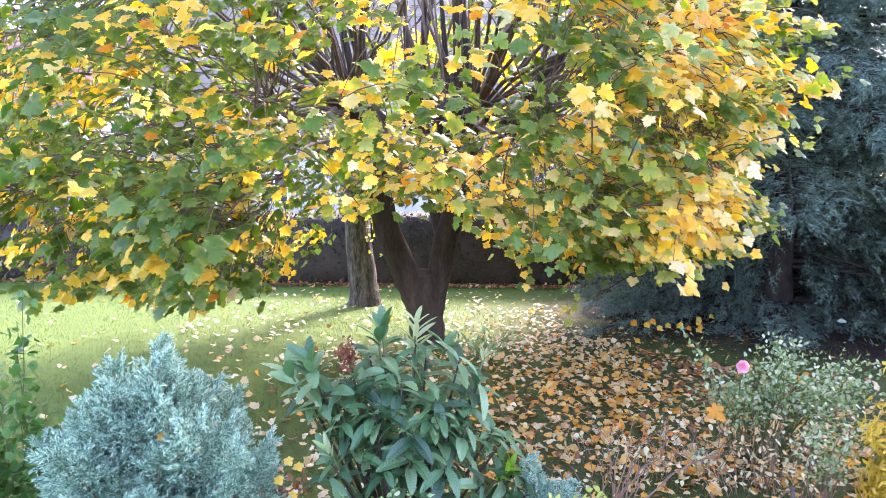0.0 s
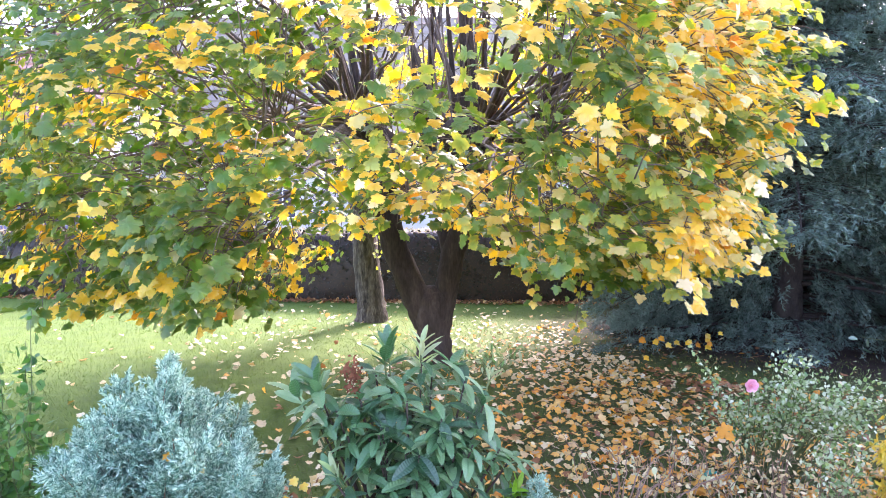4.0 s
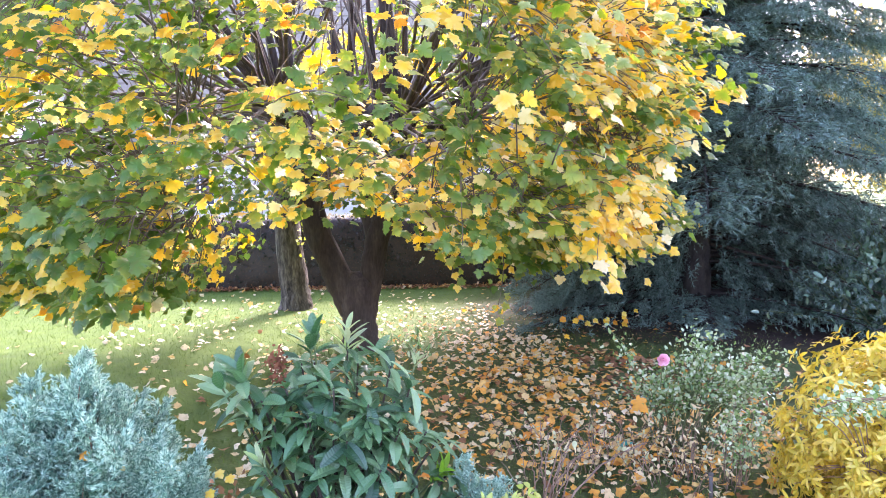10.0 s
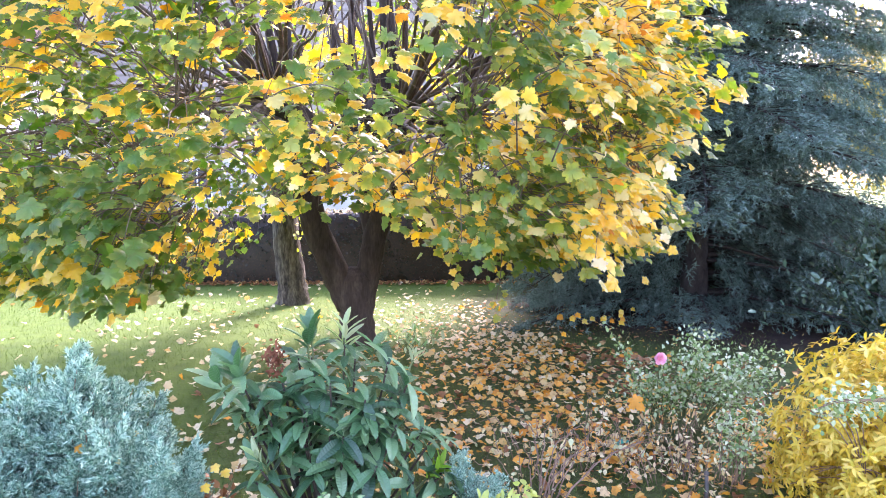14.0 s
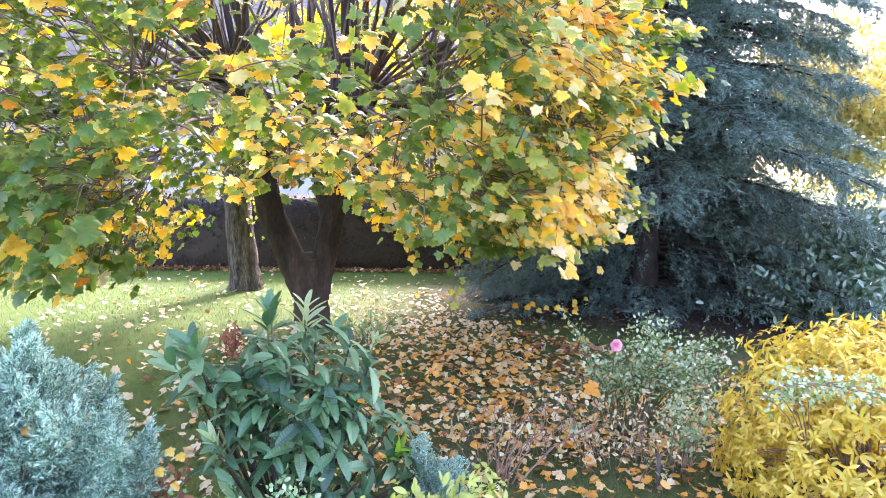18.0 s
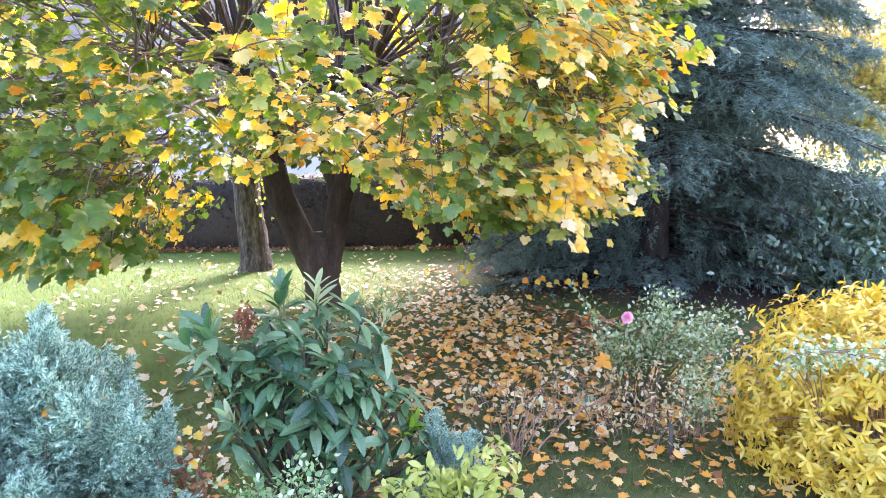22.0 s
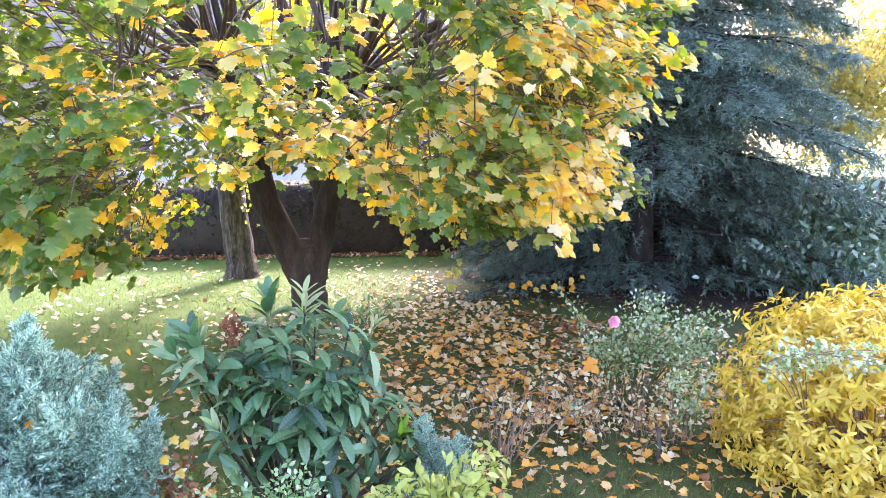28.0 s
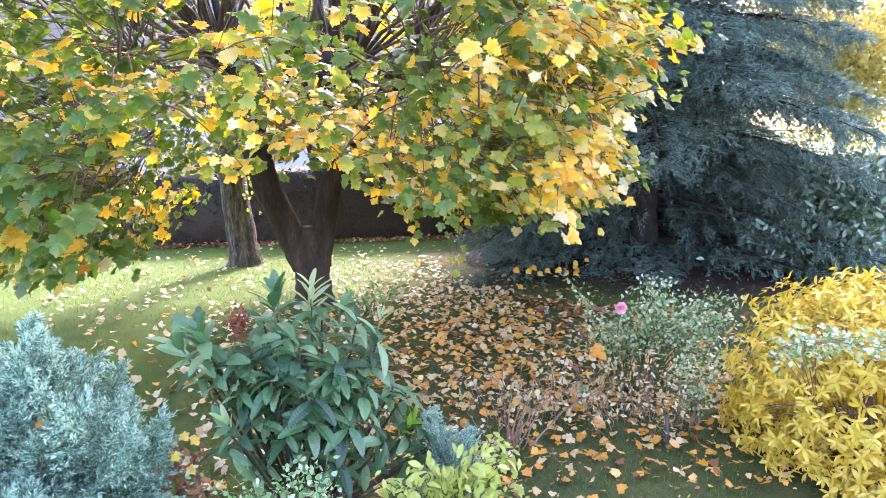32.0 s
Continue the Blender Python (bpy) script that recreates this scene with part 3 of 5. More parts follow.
def floor_of_crown(x):
    return np.interp(x, (-4.6, -3.8, -3.4, -2.9, -1.45, -1.1, -0.4, 0.2, 0.7, 1.6, 2.4, 3.2, 4), (1.9, 1.6, 1.05, 0.92, 1.02, 1.74, 1.76, 1.70, 1.40, 1.20, 1.22, 1.45, 2.2))



def build_crown():
    # upright shoots from the knuckles, each a part
    nodes = []
    for i in range(62):
        kn = KNUCKLES[i % len(KNUCKLES)] + jit(1, 0.08)[0]
        stout = i < 20
        az, tilt = rng.uniform(0, 2 * np.pi), radians(rng.uniform(2, 20 if stout else 34))
        if i % len(KNUCKLES) < 2:
            az = rng.uniform(0.78 * np.pi, 1.4 * np.pi); tilt = radians(rng.uniform(4, 40) if stout else rng.uniform(10, 72))
        elif i % len(KNUCKLES) == 4:
            az = rng.uniform(-0.35, 0.5); tilt = radians(rng.uniform(15, 50))
        d = np.array([math.sin(tilt) * math.cos(az), math.sin(tilt) * math.sin(az), math.cos(tilt)])
        ln = rng.uniform(2.0, 3.6) * (1 - 0.25 * math.sin(tilt))
        pts = bez(kn, kn + d * ln * 0.5 + (0, 0, -0.12), kn + d * ln + jit(1, 0.12)[0], 8)
        s = Shape()
        s.tube(pts - MO, np.linspace(rng.uniform(0.042, 0.068) if stout else rng.uniform(0.012, 0.034), 0.014 if stout else 0.005, 8), 8 if stout else 6, 0, 0.05)
        part("shoot", s, [BARK if stout else TWIG], maple)
        nodes += [pts[i] + (pts[i + 1] - pts[i]) * q for i in range(2, 7) for q in (0, 0.25, 0.5, 0.75)]
    # arching boughs that carry the skirt of the crown
    for i in range(64):
        az = rng.uniform(0, 2 * np.pi) if i % 3 == 0 else rng.uniform(-np.pi, 0)
        d = unit(np.array([math.cos(az), math.sin(az), rng.uniform(-0.40, 0.55)]))
        end = CENTRE + d * shell(d) * 0.86
        end[2] = max(end[2], floor_of_crown(end[0]) + 0.12)
        kn = KNUCKLES[np.argmin(((KNUCKLES - end) ** 2).sum(1) + rng.uniform(0, 1.5, len(KNUCKLES)))]
        mid = (kn + end) / 2 + (0, 0, rng.uniform(0.05, 0.6))
        pts = bez(kn, mid, end, 10)
        pts[1:-1] += jit(8, 0.03)
        s = Shape()
        s.tube(pts - MO, np.linspace(rng.uniform(0.018, 0.034), 0.006, 10), 6)
        part("bough", s, [TWIG], maple)
        nodes += [pts[i] + (pts[i + 1] - pts[i]) * q for i in range(3, 9) for q in (0, 0.2, 0.4, 0.6, 0.8)]
    nodes = np.array(nodes)
    twigs, pos, tips, nors, sizes, mats = Shape(), [], [], [], [], []
    made = 0
    while made < 5900:
        d = unit(rng.normal(0, 1, 3))
        if d[1] > 0.15 and rng.random() < 0.62:
            continue
        if d[2] < -0.75 or (d[1] > 0.05 and d[0] < 0 and rng.random() < 0.30):
            continue
        c = CENTRE + d * shell(d) * rng.uniform(0.60, 1.0) ** 0.7 * (0.95 + 0.16 * noise.noise(Vector(d * 4.5)) + 0.035 * rng.normal())
        x, y, z = c
        if z > 4.1 and rng.random() < 0.88:
            continue
        low = floor_of_crown(x) + 0.12 * noise.noise(Vector((x * 1.6, y * 1.6, 3.0)))
        if z < low or z > 6.4:
            continue
        keep = 0.5 + 0.5 * min(1.0, (z - low) / 0.3)
        tuft = 0.0
        clump = noise.noise(Vector(c * 1.7 + Vector((5, 0, 0))))
        keep *= min(1.0, max(0.15, 0.85 + 1.5 * clump))
        if y < 7.9:
            a, e = math.degrees(math.atan2(x, y)), math.degrees(math.atan2(z - 1.9, y))
            if -3.0 < a < 6.5 and -6.0 < e <= 1.0:
                tuft = -0.16
            elif -2.0 < a < 6.5 and e > 1.0:
                keep *= 0.36                      # the open middle, where the poles show
            elif -10.5 < a < -2.0 and 1.0 < e < 9.5:
                tuft = 0.03
            elif -14.0 < a < -2.0 and e >= 9.5:
                keep *= 0.8
            elif -18.5 < a < -10.3 and 6.5 < e < 18:
                keep *= 0.45
            elif -15.0 < a < -8.5 and -4.0 < e < 0.0:
                keep *= 0.35
            elif 8.0 < a < 18.0 and 4.0 < e < 12.5 and y < 6.7:
                keep *= 0.65                      # a hollow in the sunny side
                tuft = -0.12
        if rng.random() > keep:
            continue
        made += 1
        if made % 45 == 0:
            c = np.array([rng.uniform(-1.3, 1.1), rng.uniform(6.6, 8.6), rng.uniform(1.72, 2.5)])
            x, y, z = c
        j = rng.choice(np.argpartition(((nodes - c) ** 2).sum(1), 14)[:14])
        a0 = nodes[j]
        a0 = c + (a0 - c) * min(1.0, 0.55 / (np.linalg.norm(a0 - c) + 1e-6))
        out = unit(c - CENTRE)
        twigs.tube(bez(a0, (a0 + c) / 2 + (0, 0, 0.12), c, 5) - MO, np.linspace(0.0055, 0.002, 5), 4)
        k = int(rng.integers(5, 10))
        h = noise.noise(Vector(c * 1.3)) + 0.4 * noise.noise(Vector(c * 4.0)) + rng.normal(0, 0.24)
        yellow = 0.36 + 1.15 * h
        if x < -0.7:
            yellow = (0.06 if z > 2.2 else 0.18 if z > 1.5 else 0.30) + 0.9 * h
        if x > 1.0:
            yellow = 0.46 + 1.0 * h
        yellow = 0.5 + 1.7 * (yellow + tuft - 0.5)
        # more pale leaves to the right: the sunlit side's cream cast is in their colour
        pale = float(np.interp(x, (-1, 0.3, 1.5), (0.05, 0.10, 0.32)))
        big = rng.uniform(0.060, 0.112) * (1.25 if y < 5.8 and z < 2.0 and x < -1.0 else 1.0)
        lead = unit(out * (1, 1, 0.3) + rng.normal(0, 0.45, 3))
        for i in range(k):
            u = (i + 0.5) / k
            sd = unit(np.cross(lead, (0, 0, 1))) * (1 if i % 2 else -1)
            off = lead * (0.22 * u - 0.06) + sd * rng.uniform(0.03, 0.12) + rng.normal(0, 0.035, 3)
            pos.append(c + off)
            tips.append(sd * 0.6 + lead * 0.6 + np.array([0, 0, -0.55]) + rng.normal(0, 0.3, 3))
            nors.append(out * 0.45 + np.array([0, -0.15, 0.85]) + rng.normal(0, 0.42, 3))
            sizes.append(big * rng.uniform(0.7, 1.15))
            w = rng.random()
            if w < yellow + 0.18 * (u - 0.5):
                mats.append(4 if rng.random() < 0.035 else 3 if rng.random() < pale else 2)
            elif w < yellow + (0.55 if x > 1 else 0.11 if x < -0.7 else 0.34):
                mats.append(1)
            else:
                mats.append(0)
    part("fine_growth", twigs, [TWIG], maple, "thin brown twigs", kind="stuff")
    pos, tips, nors, sizes, mats = (np.array(q) for q in (pos, tips, nors, sizes, mats))
    # the leaves of the skirt over the near bed are parts of their own
    near = np.argsort(pos[:, 1] + 0.2 * np.abs(pos[:, 0]))[:300]
    rest = np.setdiff1d(np.arange(len(pos)), near)
    crown = Shape()
    for tmpl, q in ((MAPLE_LEAF, rest[pos[rest, 1] < 6.6]), (FALLEN_LEAF, rest[pos[rest, 1] >= 6.6])):
        crown.scatter(tmpl, pos[q] - MO, tips[q], nors[q], sizes[q], mats[q])
    part("crown", crown, MAPLE, maple, "green and yellow lobed maple leaves", kind="stuff")
    meshes = []
    for mt in MAPLE:
        s = Shape(); s.add(*MAPLE_LEAF, rim=rim_of(MAPLE_LEAF[0]))
        meshes.append(s.mesh("leaf", [mt]))
    for i in near:
        t = unit(tips[i]); sd = unit(np.cross(t, nors[i])); up = np.cross(sd, t)
        ob = part("leaf", meshes[mats[i]], None, maple)
        ob.matrix_local = Matrix.Translation(pos[i] - MO) @ Matrix(np.column_stack([sd, t, up])).to_4x4() @ Matrix.Scale(float(sizes[i]), 4)
    # hanging sprigs under the skirt
    for c, n, ln in (((1.38, 6.5, 1.35), 26, 0.62), ((-1.35, 6.2, 1.62), 26, 0.72), ((-1.15, 6.0, 1.6), 18, 0.45), ((0.9, 6.2, 1.5), 20, 0.4)):
        s = Shape()
        end = np.array(c) + (rng.uniform(-0.25, 0), -0.2, -ln)
        path = bez(c, np.array(c) + (0.05, -0.15, -0.3 * ln), end, 8)
        s.tube(path - MO, np.linspace(0.007, 0.002, 8), 4, len(MAPLE))
        p = path[rng.integers(1, 8, n)] + jit(n, 0.06)
        s.scatter(MAPLE_LEAF, p - MO, jit(n, 0.5) + (0, -0.2, -0.7), jit(n, 0.4) + (0, -0.5, 0.7), rng.uniform(0.05, 0.085, n), rng.choice((0, 0, 1, 2), n))
        part("sprig", s, MAPLE + [TWIG], maple)
    # long sprigs that stand out of the crown on the sunny side, one with a bare end
    for a, b, c, n in (((2.3, 7.2, 2.15), (3.2, 7.2, 2.42), (3.98, 7.2, 3.02), 44), ((2.2, 6.9, 1.75), (2.9, 6.9, 1.75), (3.45, 6.9, 1.62), 40), ((2.2, 7.0, 2.9), (2.9, 7.0, 3.2), (3.45, 7.0, 3.45), 40),
                       ((2.4, 7.1, 2.0), (3.0, 7.1, 2.1), (3.6, 7.1, 2.18), 44), ((1.8, 6.6, 1.4), (2.4, 6.5, 1.3), (2.95, 6.5, 1.12), 40)):
        s = Shape()
        path = bez(a, b, c, 10)
        s.tube(path - MO, np.linspace(0.016, 0.004, 10), 5, len(MAPLE))
        q = path[rng.integers(1, 8 if n == 44 else 10, n)] + jit(n, 0.085)
        s.scatter(MAPLE_LEAF, q - MO, jit(n, 0.5) + (0.4, 0, -0.6), jit(n, 0.4) + (0.3, -0.3, 0.7), rng.uniform(0.055, 0.10, n), rng.choice((1, 2, 2, 3), n))
        part("sprig", s, MAPLE + [TWIG], maple)


build_crown()


# ---- other trees ----
def leafy_tree(name, at, label, trunk_pts, radii, bark, crown_c, crown_r, n, tmpl, mat, size, branches=26, tone=0.03):
    t = thing(name, at, label, "tree")
    limb("trunk", np.asarray(trunk_pts, float), radii, t, 14, bark, 0.09)
    top = np.asarray(trunk_pts[-1], float)
    c, r = np.asarray(crown_c, float), np.asarray(crown_r, float)
    foliage = Shape()
    ends = []
    for i in range(branches):
        d = unit(rng.normal(0, 1, 3) * (1, 1, 0.8) + (0, 0, 0.25))
        e = c + d * r * rng.uniform(0.6, 0.95)
        s0 = np.asarray(trunk_pts[-2], float) * 0.5 + top * 0.5 if i % 2 else top
        pts = bez(s0, (s0 + e) / 2 + (0, 0, 0.35), e, 8)
        s = Shape(); s.tube(pts, np.linspace(tone, 0.006, 8), 5)
        part("branch", s, [bark], t)
        ends += [p for p in pts[2:]]
    ends = np.array(ends)
    k = max(1, n // 9)
    cl = ends[rng.integers(0, len(ends), k)] + jit(k, 0.22)
    p = np.repeat(cl, 9, 0) + jit(k * 9, 0.16)
    foliage.scatter(tmpl, p, jit(len(p), 0.6) + (0, 0, -0.5), jit(len(p), 0.6) + (0, 0, 0.8), rng.uniform(0.7, 1.2, len(p)) * size)
    part("crown", foliage, [mat], t, kind="stuff")
    return t


leafy_tree("garden_tree", (-1.03, 10.95, 0), "old tree with ridged grey bark standing on the lawn", [(0.0, 0, -0.1), (0.0, 0, 0.06), (-0.02, 0, 0.4), (-0.10, 0, 1.2), (-0.16, 0.05, 2.2), (-0.10, 0.1, 3.2)],
           (0.34, 0.25, 0.215, 0.20, 0.18, 0.15), OLD_BARK, (-0.1, 0.6, 4.6), (2.2, 1.8, 1.6), 360, OVATE, MAPLE[1], 0.07)
sp = Shape()
p = np.column_stack([rng.normal(0.16, 0.05, 34), rng.normal(-0.2, 0.04, 34), rng.normal(1.35, 0.32, 34)])
sp.scatter(OVATE, p, jit(34, 0.6) + (0.2, -0.3, -0.2), jit(34, 0.4) + (0, -0.6, 0.7), rng.uniform(0.05, 0.09, 34))
part("sprouts", sp, [MAPLE[1]], bpy.data.objects["garden_tree"], "young leaves sprouting from the bark", kind="stuff")
leafy_tree("birch_tree", (-9.45, 14.0, 0), "leaning birch with white and grey flaking bark", [(0.12, 0, -0.1), (0.1, 0, 0.06), (0.0, 0, 0.5), (-0.22, 0, 1.4), (-0.35, 0, 2.6), (-0.4, 0, 4.0), (-0.35, 0, 5.4)],
           (0.22, 0.165, 0.145, 0.135, 0.125, 0.10, 0.07), BIRCH_BARK, (-0.5, 0, 3.7), (1.9, 1.6, 2.2), 4200, OVATE, MAPLE[1], 0.06, branches=30, tone=0.02)
leafy_tree("golden_tree", (12.4, 14.2, 0), "small tree with thin yellow autumn leaves", [(0, 0, -0.1), (0, 0, 0.4), (0.05, 0, 1.4), (0, 0, 2.6)],
           (0.16, 0.12, 0.10, 0.07), TWIG, (-0.4, 0, 4.0), (3.2, 2.2, 2.8), 27000, OVATE, FAR_LEAF, 0.105, branches=60, tone=0.014)


def spruce_branch(seed, twigs, needles, needle):
    """One drooping bough, 3 m long along +y, with hanging needle twigs."""
    g = np.random.default_rng(seed)
    s = Shape()
    ax = bez((0, 0, 0), (0, 1.5, 0.16), (0.06, 3.0, -0.38), 14)
    s.tube(ax, np.linspace(0.030, 0.005, 14), 5, 1)
    pos, tip = [], []

    def clothe(w, n):
        for _ in range(n):
            u = g.uniform(0, len(w) - 1.01)
            pos.append(w[int(u)] + (w[int(u) + 1] - w[int(u)]) * (u % 1))
            tip.append(unit(w[-1] - w[0]) * 0.8 + g.normal(0, 0.6, 3))

    clothe(ax[4:], needles * 8)
    for i in range(twigs):
        t = g.uniform(0.08, 1.0) * 12.99
        q = ax[int(t)] + (ax[int(t) + 1] - ax[int(t)]) * (t % 1)
        t /= 13
        sd = 1 if i % 2 else -1
        ln = (0.75 * (1 - t) ** 0.7 + 0.16) * g.uniform(0.5, 1.15)
        end = q + np.array((sd * ln * g.uniform(0.5, 1), ln * g.uniform(0.35, 0.9), -ln * g.uniform(0.05, 0.6)))
        tw = bez(q, (q + end) / 2 + (0, 0, 0.05), end, 6)
        s.tube(tw, np.linspace(0.006, 0.002, 6), 3, 1)
        clothe(tw, needles)
        for _ in range(4):
            b = tw[g.integers(1, 6)]
            e2 = b + unit(g.normal(0, 0.5, 3) + (sd * 0.6, 0.8, -0.7)) * g.uniform(0.08, 0.26)
            clothe(bez(b, (b + e2) / 2 + (0, 0, 0.02), e2, 4), needles)
    pos, tip = np.array(pos), np.array(tip)
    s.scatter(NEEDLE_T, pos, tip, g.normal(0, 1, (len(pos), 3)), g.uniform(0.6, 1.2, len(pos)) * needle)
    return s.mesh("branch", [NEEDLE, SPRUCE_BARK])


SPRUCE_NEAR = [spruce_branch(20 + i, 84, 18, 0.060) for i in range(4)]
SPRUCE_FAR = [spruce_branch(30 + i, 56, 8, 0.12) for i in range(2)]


def spruce(at, height, reach, label, step, meshes, low=0.22, trunk_r=0.20, skirt=True):
    """Boughs in whorls, one tier above another, the lowest sweeping the ground."""
    t = thing("spruce_tree", at, label, "tree")
    limb("trunk", [(0, 0, -0.1), (0, 0, 0.2), (0, 0, height * 0.4), (0, 0, height)], (trunk_r * 1.3, trunk_r, trunk_r * 0.75, 0.02), t, 12, SPRUCE_BARK)
    tier, k = low, 0
    while tier < height - 0.3:
        u = (tier - low) / (max(height, 11.0) - low)
        per = 13 if u < 0.42 else 8
        for i in range(per):
            k += 1
            z = tier + rng.uniform(-0.10, 0.10)
            az = i * 360 / per + tier * 97 + rng.uniform(-12, 12)
            facing = 124 < az % 360 < 208
            if skirt and 0.32 < z < 2.25 and facing:
                continue
            ln = (reach * (1 - u) ** 0.5 + 0.3) * rng.uniform(0.74, 1.10)
            if skirt and z < 0.75 and facing:
                ln *= 0.62
            if skirt and z < 1.5 and 20 < az % 360 < 104:
                ln *= 0.80
            ob = part("branch", meshes[k % len(meshes)], None, t)
            drop = -3 - 7 * (1 - u) if z > 0.75 else 0
            ob.matrix_local = pose(0, 0, z, drop + rng.uniform(-5, 5), rng.uniform(-16, 16), az) @ Matrix.Diagonal((ln / 3 * rng.uniform(0.95, 1.3), ln / 3, ln / 3, 1))
        tier += step * rng.uniform(0.85, 1.15) * (0.75 if tier < 1.5 else 1)
    return t


spruce((4.98, 9.5, 0), 8.8, 3.25, "tall dark blue-green spruce with drooping branches", 0.40, SPRUCE_NEAR)
spruce((8.7, 16.4, 0), 11.5, 2.7, "dark spruce standing behind the garden", 0.46, SPRUCE_FAR, skirt=False)


# ---- hedge ----
HEDGE_Y = 12.95


def build_hedge():
    t = thing("clipped_hedge", (-3.0, 14.2, 0), "dark clipped hedge along the back of the lawn", "hedge")
    o = own(t)
    s = Shape()
    xs = np.linspace(-16, 12, 113)
    prof = [(0.0, 0.0), (-0.04, 0.3), (-0.02, 0.9), (0.03, 1.22), (0.12, 1.30), (0.75, 1.30), (0.85, 1.2), (0.85, 0.0)]
    v = []
    for x in xs:
        y0 = HEDGE_Y - 0.12 * x
        for dy, z in prof:
            v.append((x - o[0], y0 + dy - o[1] + rng.normal(0, 0.03), z + (rng.normal(0, 0.02) if z > 0.1 else 0)))
    k = len(prof)
    f = [q for i in range(len(xs) - 1) for j in range(k - 1) for p in [i * k + j] for q in ((p, p + k, p + 1), (p + 1, p + k, p + k + 1))]
    s.add(v, f)
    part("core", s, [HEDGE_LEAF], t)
    n = 16000
    x = rng.uniform(-16, 12, n); z = rng.uniform(0.06, 1.36, n)
    y = HEDGE_Y - 0.12 * x - 0.03 + rng.normal(0, 0.04, n)
    f1 = Shape()
    f1.scatter(OVATE, np.column_stack([x, y, z]) - o, jit(n, 0.6) + (0, -0.3, -0.3), jit(n, 0.5) + (0, -1, 0.3), rng.uniform(0.035, 0.075, n))
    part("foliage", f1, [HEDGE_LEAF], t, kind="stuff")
    # leaves along the top, given the paler tint that paints the sun on them
    n = 7000
    x = rng.uniform(-16, 12, n); d = rng.uniform(0.0, 0.85, n)
    f2 = Shape()
    f2.scatter(OVATE, np.column_stack([x, HEDGE_Y - 0.12 * x + d, rng.normal(1.335, 0.025, n)]) - o, jit(n, 0.7), jit(n, 0.4) + (0, 0, 1), rng.uniform(0.03, 0.06, n))
    part("clipped_top", f2, [HEDGE_SUNLIT], t, "clipped top tinted tan as if sunlit", kind="stuff")


build_hedge()

litter = Shape()
n = 2600
x = rng.uniform(-14, 5, n)
litter.scatter(FALLEN_LEAF, np.column_stack([x, HEDGE_Y - 0.14 - 0.12 * x + rng.normal(0, 0.10, n), rng.uniform(0.0, 0.05, n)]), jit(n, 1) * (1, 1, 0.2), jit(n, 0.5) + (0, 0, 1), rng.uniform(0.04, 0.08, n), rng.choice((2, 2, 2, 3), n))
part("hedge_litter", litter, FALLEN, label="brown dead leaves gathered along the foot of the hedge", kind="stuff")


# ---- houses and fence behind the hedge ----
def house(at, w, d, eave, ridge, roof_mat, label, windows):
    t = thing("house", at, label, "house")
    hw = w / 2
    for lo, hi in (((-hw, 0, 0), (hw, 0.3, eave)), ((-hw, d - 0.3, 0), (hw, d, eave))):
        s = Shape(); s.box(lo, hi)
        part("wall", s, [RENDER_WHITE], t, smooth=False)
    for sx in (-hw, hw - 0.3):
        s = Shape()
        s.add([(sx, 0.3, 0), (sx, d - 0.3, 0), (sx, d - 0.3, eave), (sx, d / 2, ridge - 0.15), (sx, 0.3, eave),
               (sx + 0.3, 0.3, 0), (sx + 0.3, d - 0.3, 0), (sx + 0.3, d - 0.3, eave), (sx + 0.3, d / 2, ridge - 0.15), (sx + 0.3, 0.3, eave)],
              [(0, 2, 1), (0, 4, 2), (4, 3, 2), (5, 6, 7), (5, 7, 9), (9, 7, 8)] + [q for a, b in ((0, 1), (1, 2), (2, 3), (3, 4), (4, 0)) for q in ((a, b, b + 5), (a, b + 5, a + 5))])
        part("wall", s, [RENDER_WHITE], t, smooth=False)
    courses = 14
    for side in (0, 1):
        # one sheet of stepped tile courses
        prof = []
        for i in range(courses):
            for a, dz in ((i / courses, 0.08), ((i + 1) / courses, 0.02)):
                prof.append((-0.4 + a * (d / 2 + 0.4), eave - 0.22 + a * (ridge - eave + 0.22) + dz))
        prof += [(d / 2, ridge - 0.14), (-0.4, eave - 0.36)]
        if side:
            prof = [(d - y, z) for y, z in prof]
        k = len(prof)
        v = [(x, y, z) for x in (-hw - 0.4, hw + 0.4) for y, z in prof]
        s = Shape()
        s.add(v, [q for a in range(k) for b in [(a + 1) % k] for q in ((a, b, b + k), (a, b + k, a + k))])
        part("roof", s, [roof_mat], t, smooth=False)
    s = Shape(); s.box((hw * 0.3, d / 2 - 0.4, ridge - 0.6), (hw * 0.3 + 0.6, d / 2 + 0.4, ridge + 0.8))
    part("chimney", s, [ROOF_RED], t, smooth=False)
    for wx, wz in windows:
        s = Shape()
        for lo, hi in (((-0.6, -0.05, 0), (0.6, -0.004, 0.07)), ((-0.6, -0.05, 1.23), (0.6, -0.004, 1.3)), ((-0.6, -0.05, 0.07), (-0.53, -0.004, 1.23)), ((0.53, -0.05, 0.07), (0.6, -0.004, 1.23)), ((-0.03, -0.05, 0.07), (0.03, -0.004, 1.23))):
            s.box(lo, hi)
        wnd = part("window", s, [FRAME_WHITE], t, smooth=False)
        wnd.location = (wx, 0, wz)
        for sx in (-0.53, 0.03):
            g = Shape(); g.box((sx, -0.025, 0.07), (sx + 0.5, -0.006, 1.23))
            part("pane", g, [GLASS], wnd, smooth=False)
    return t


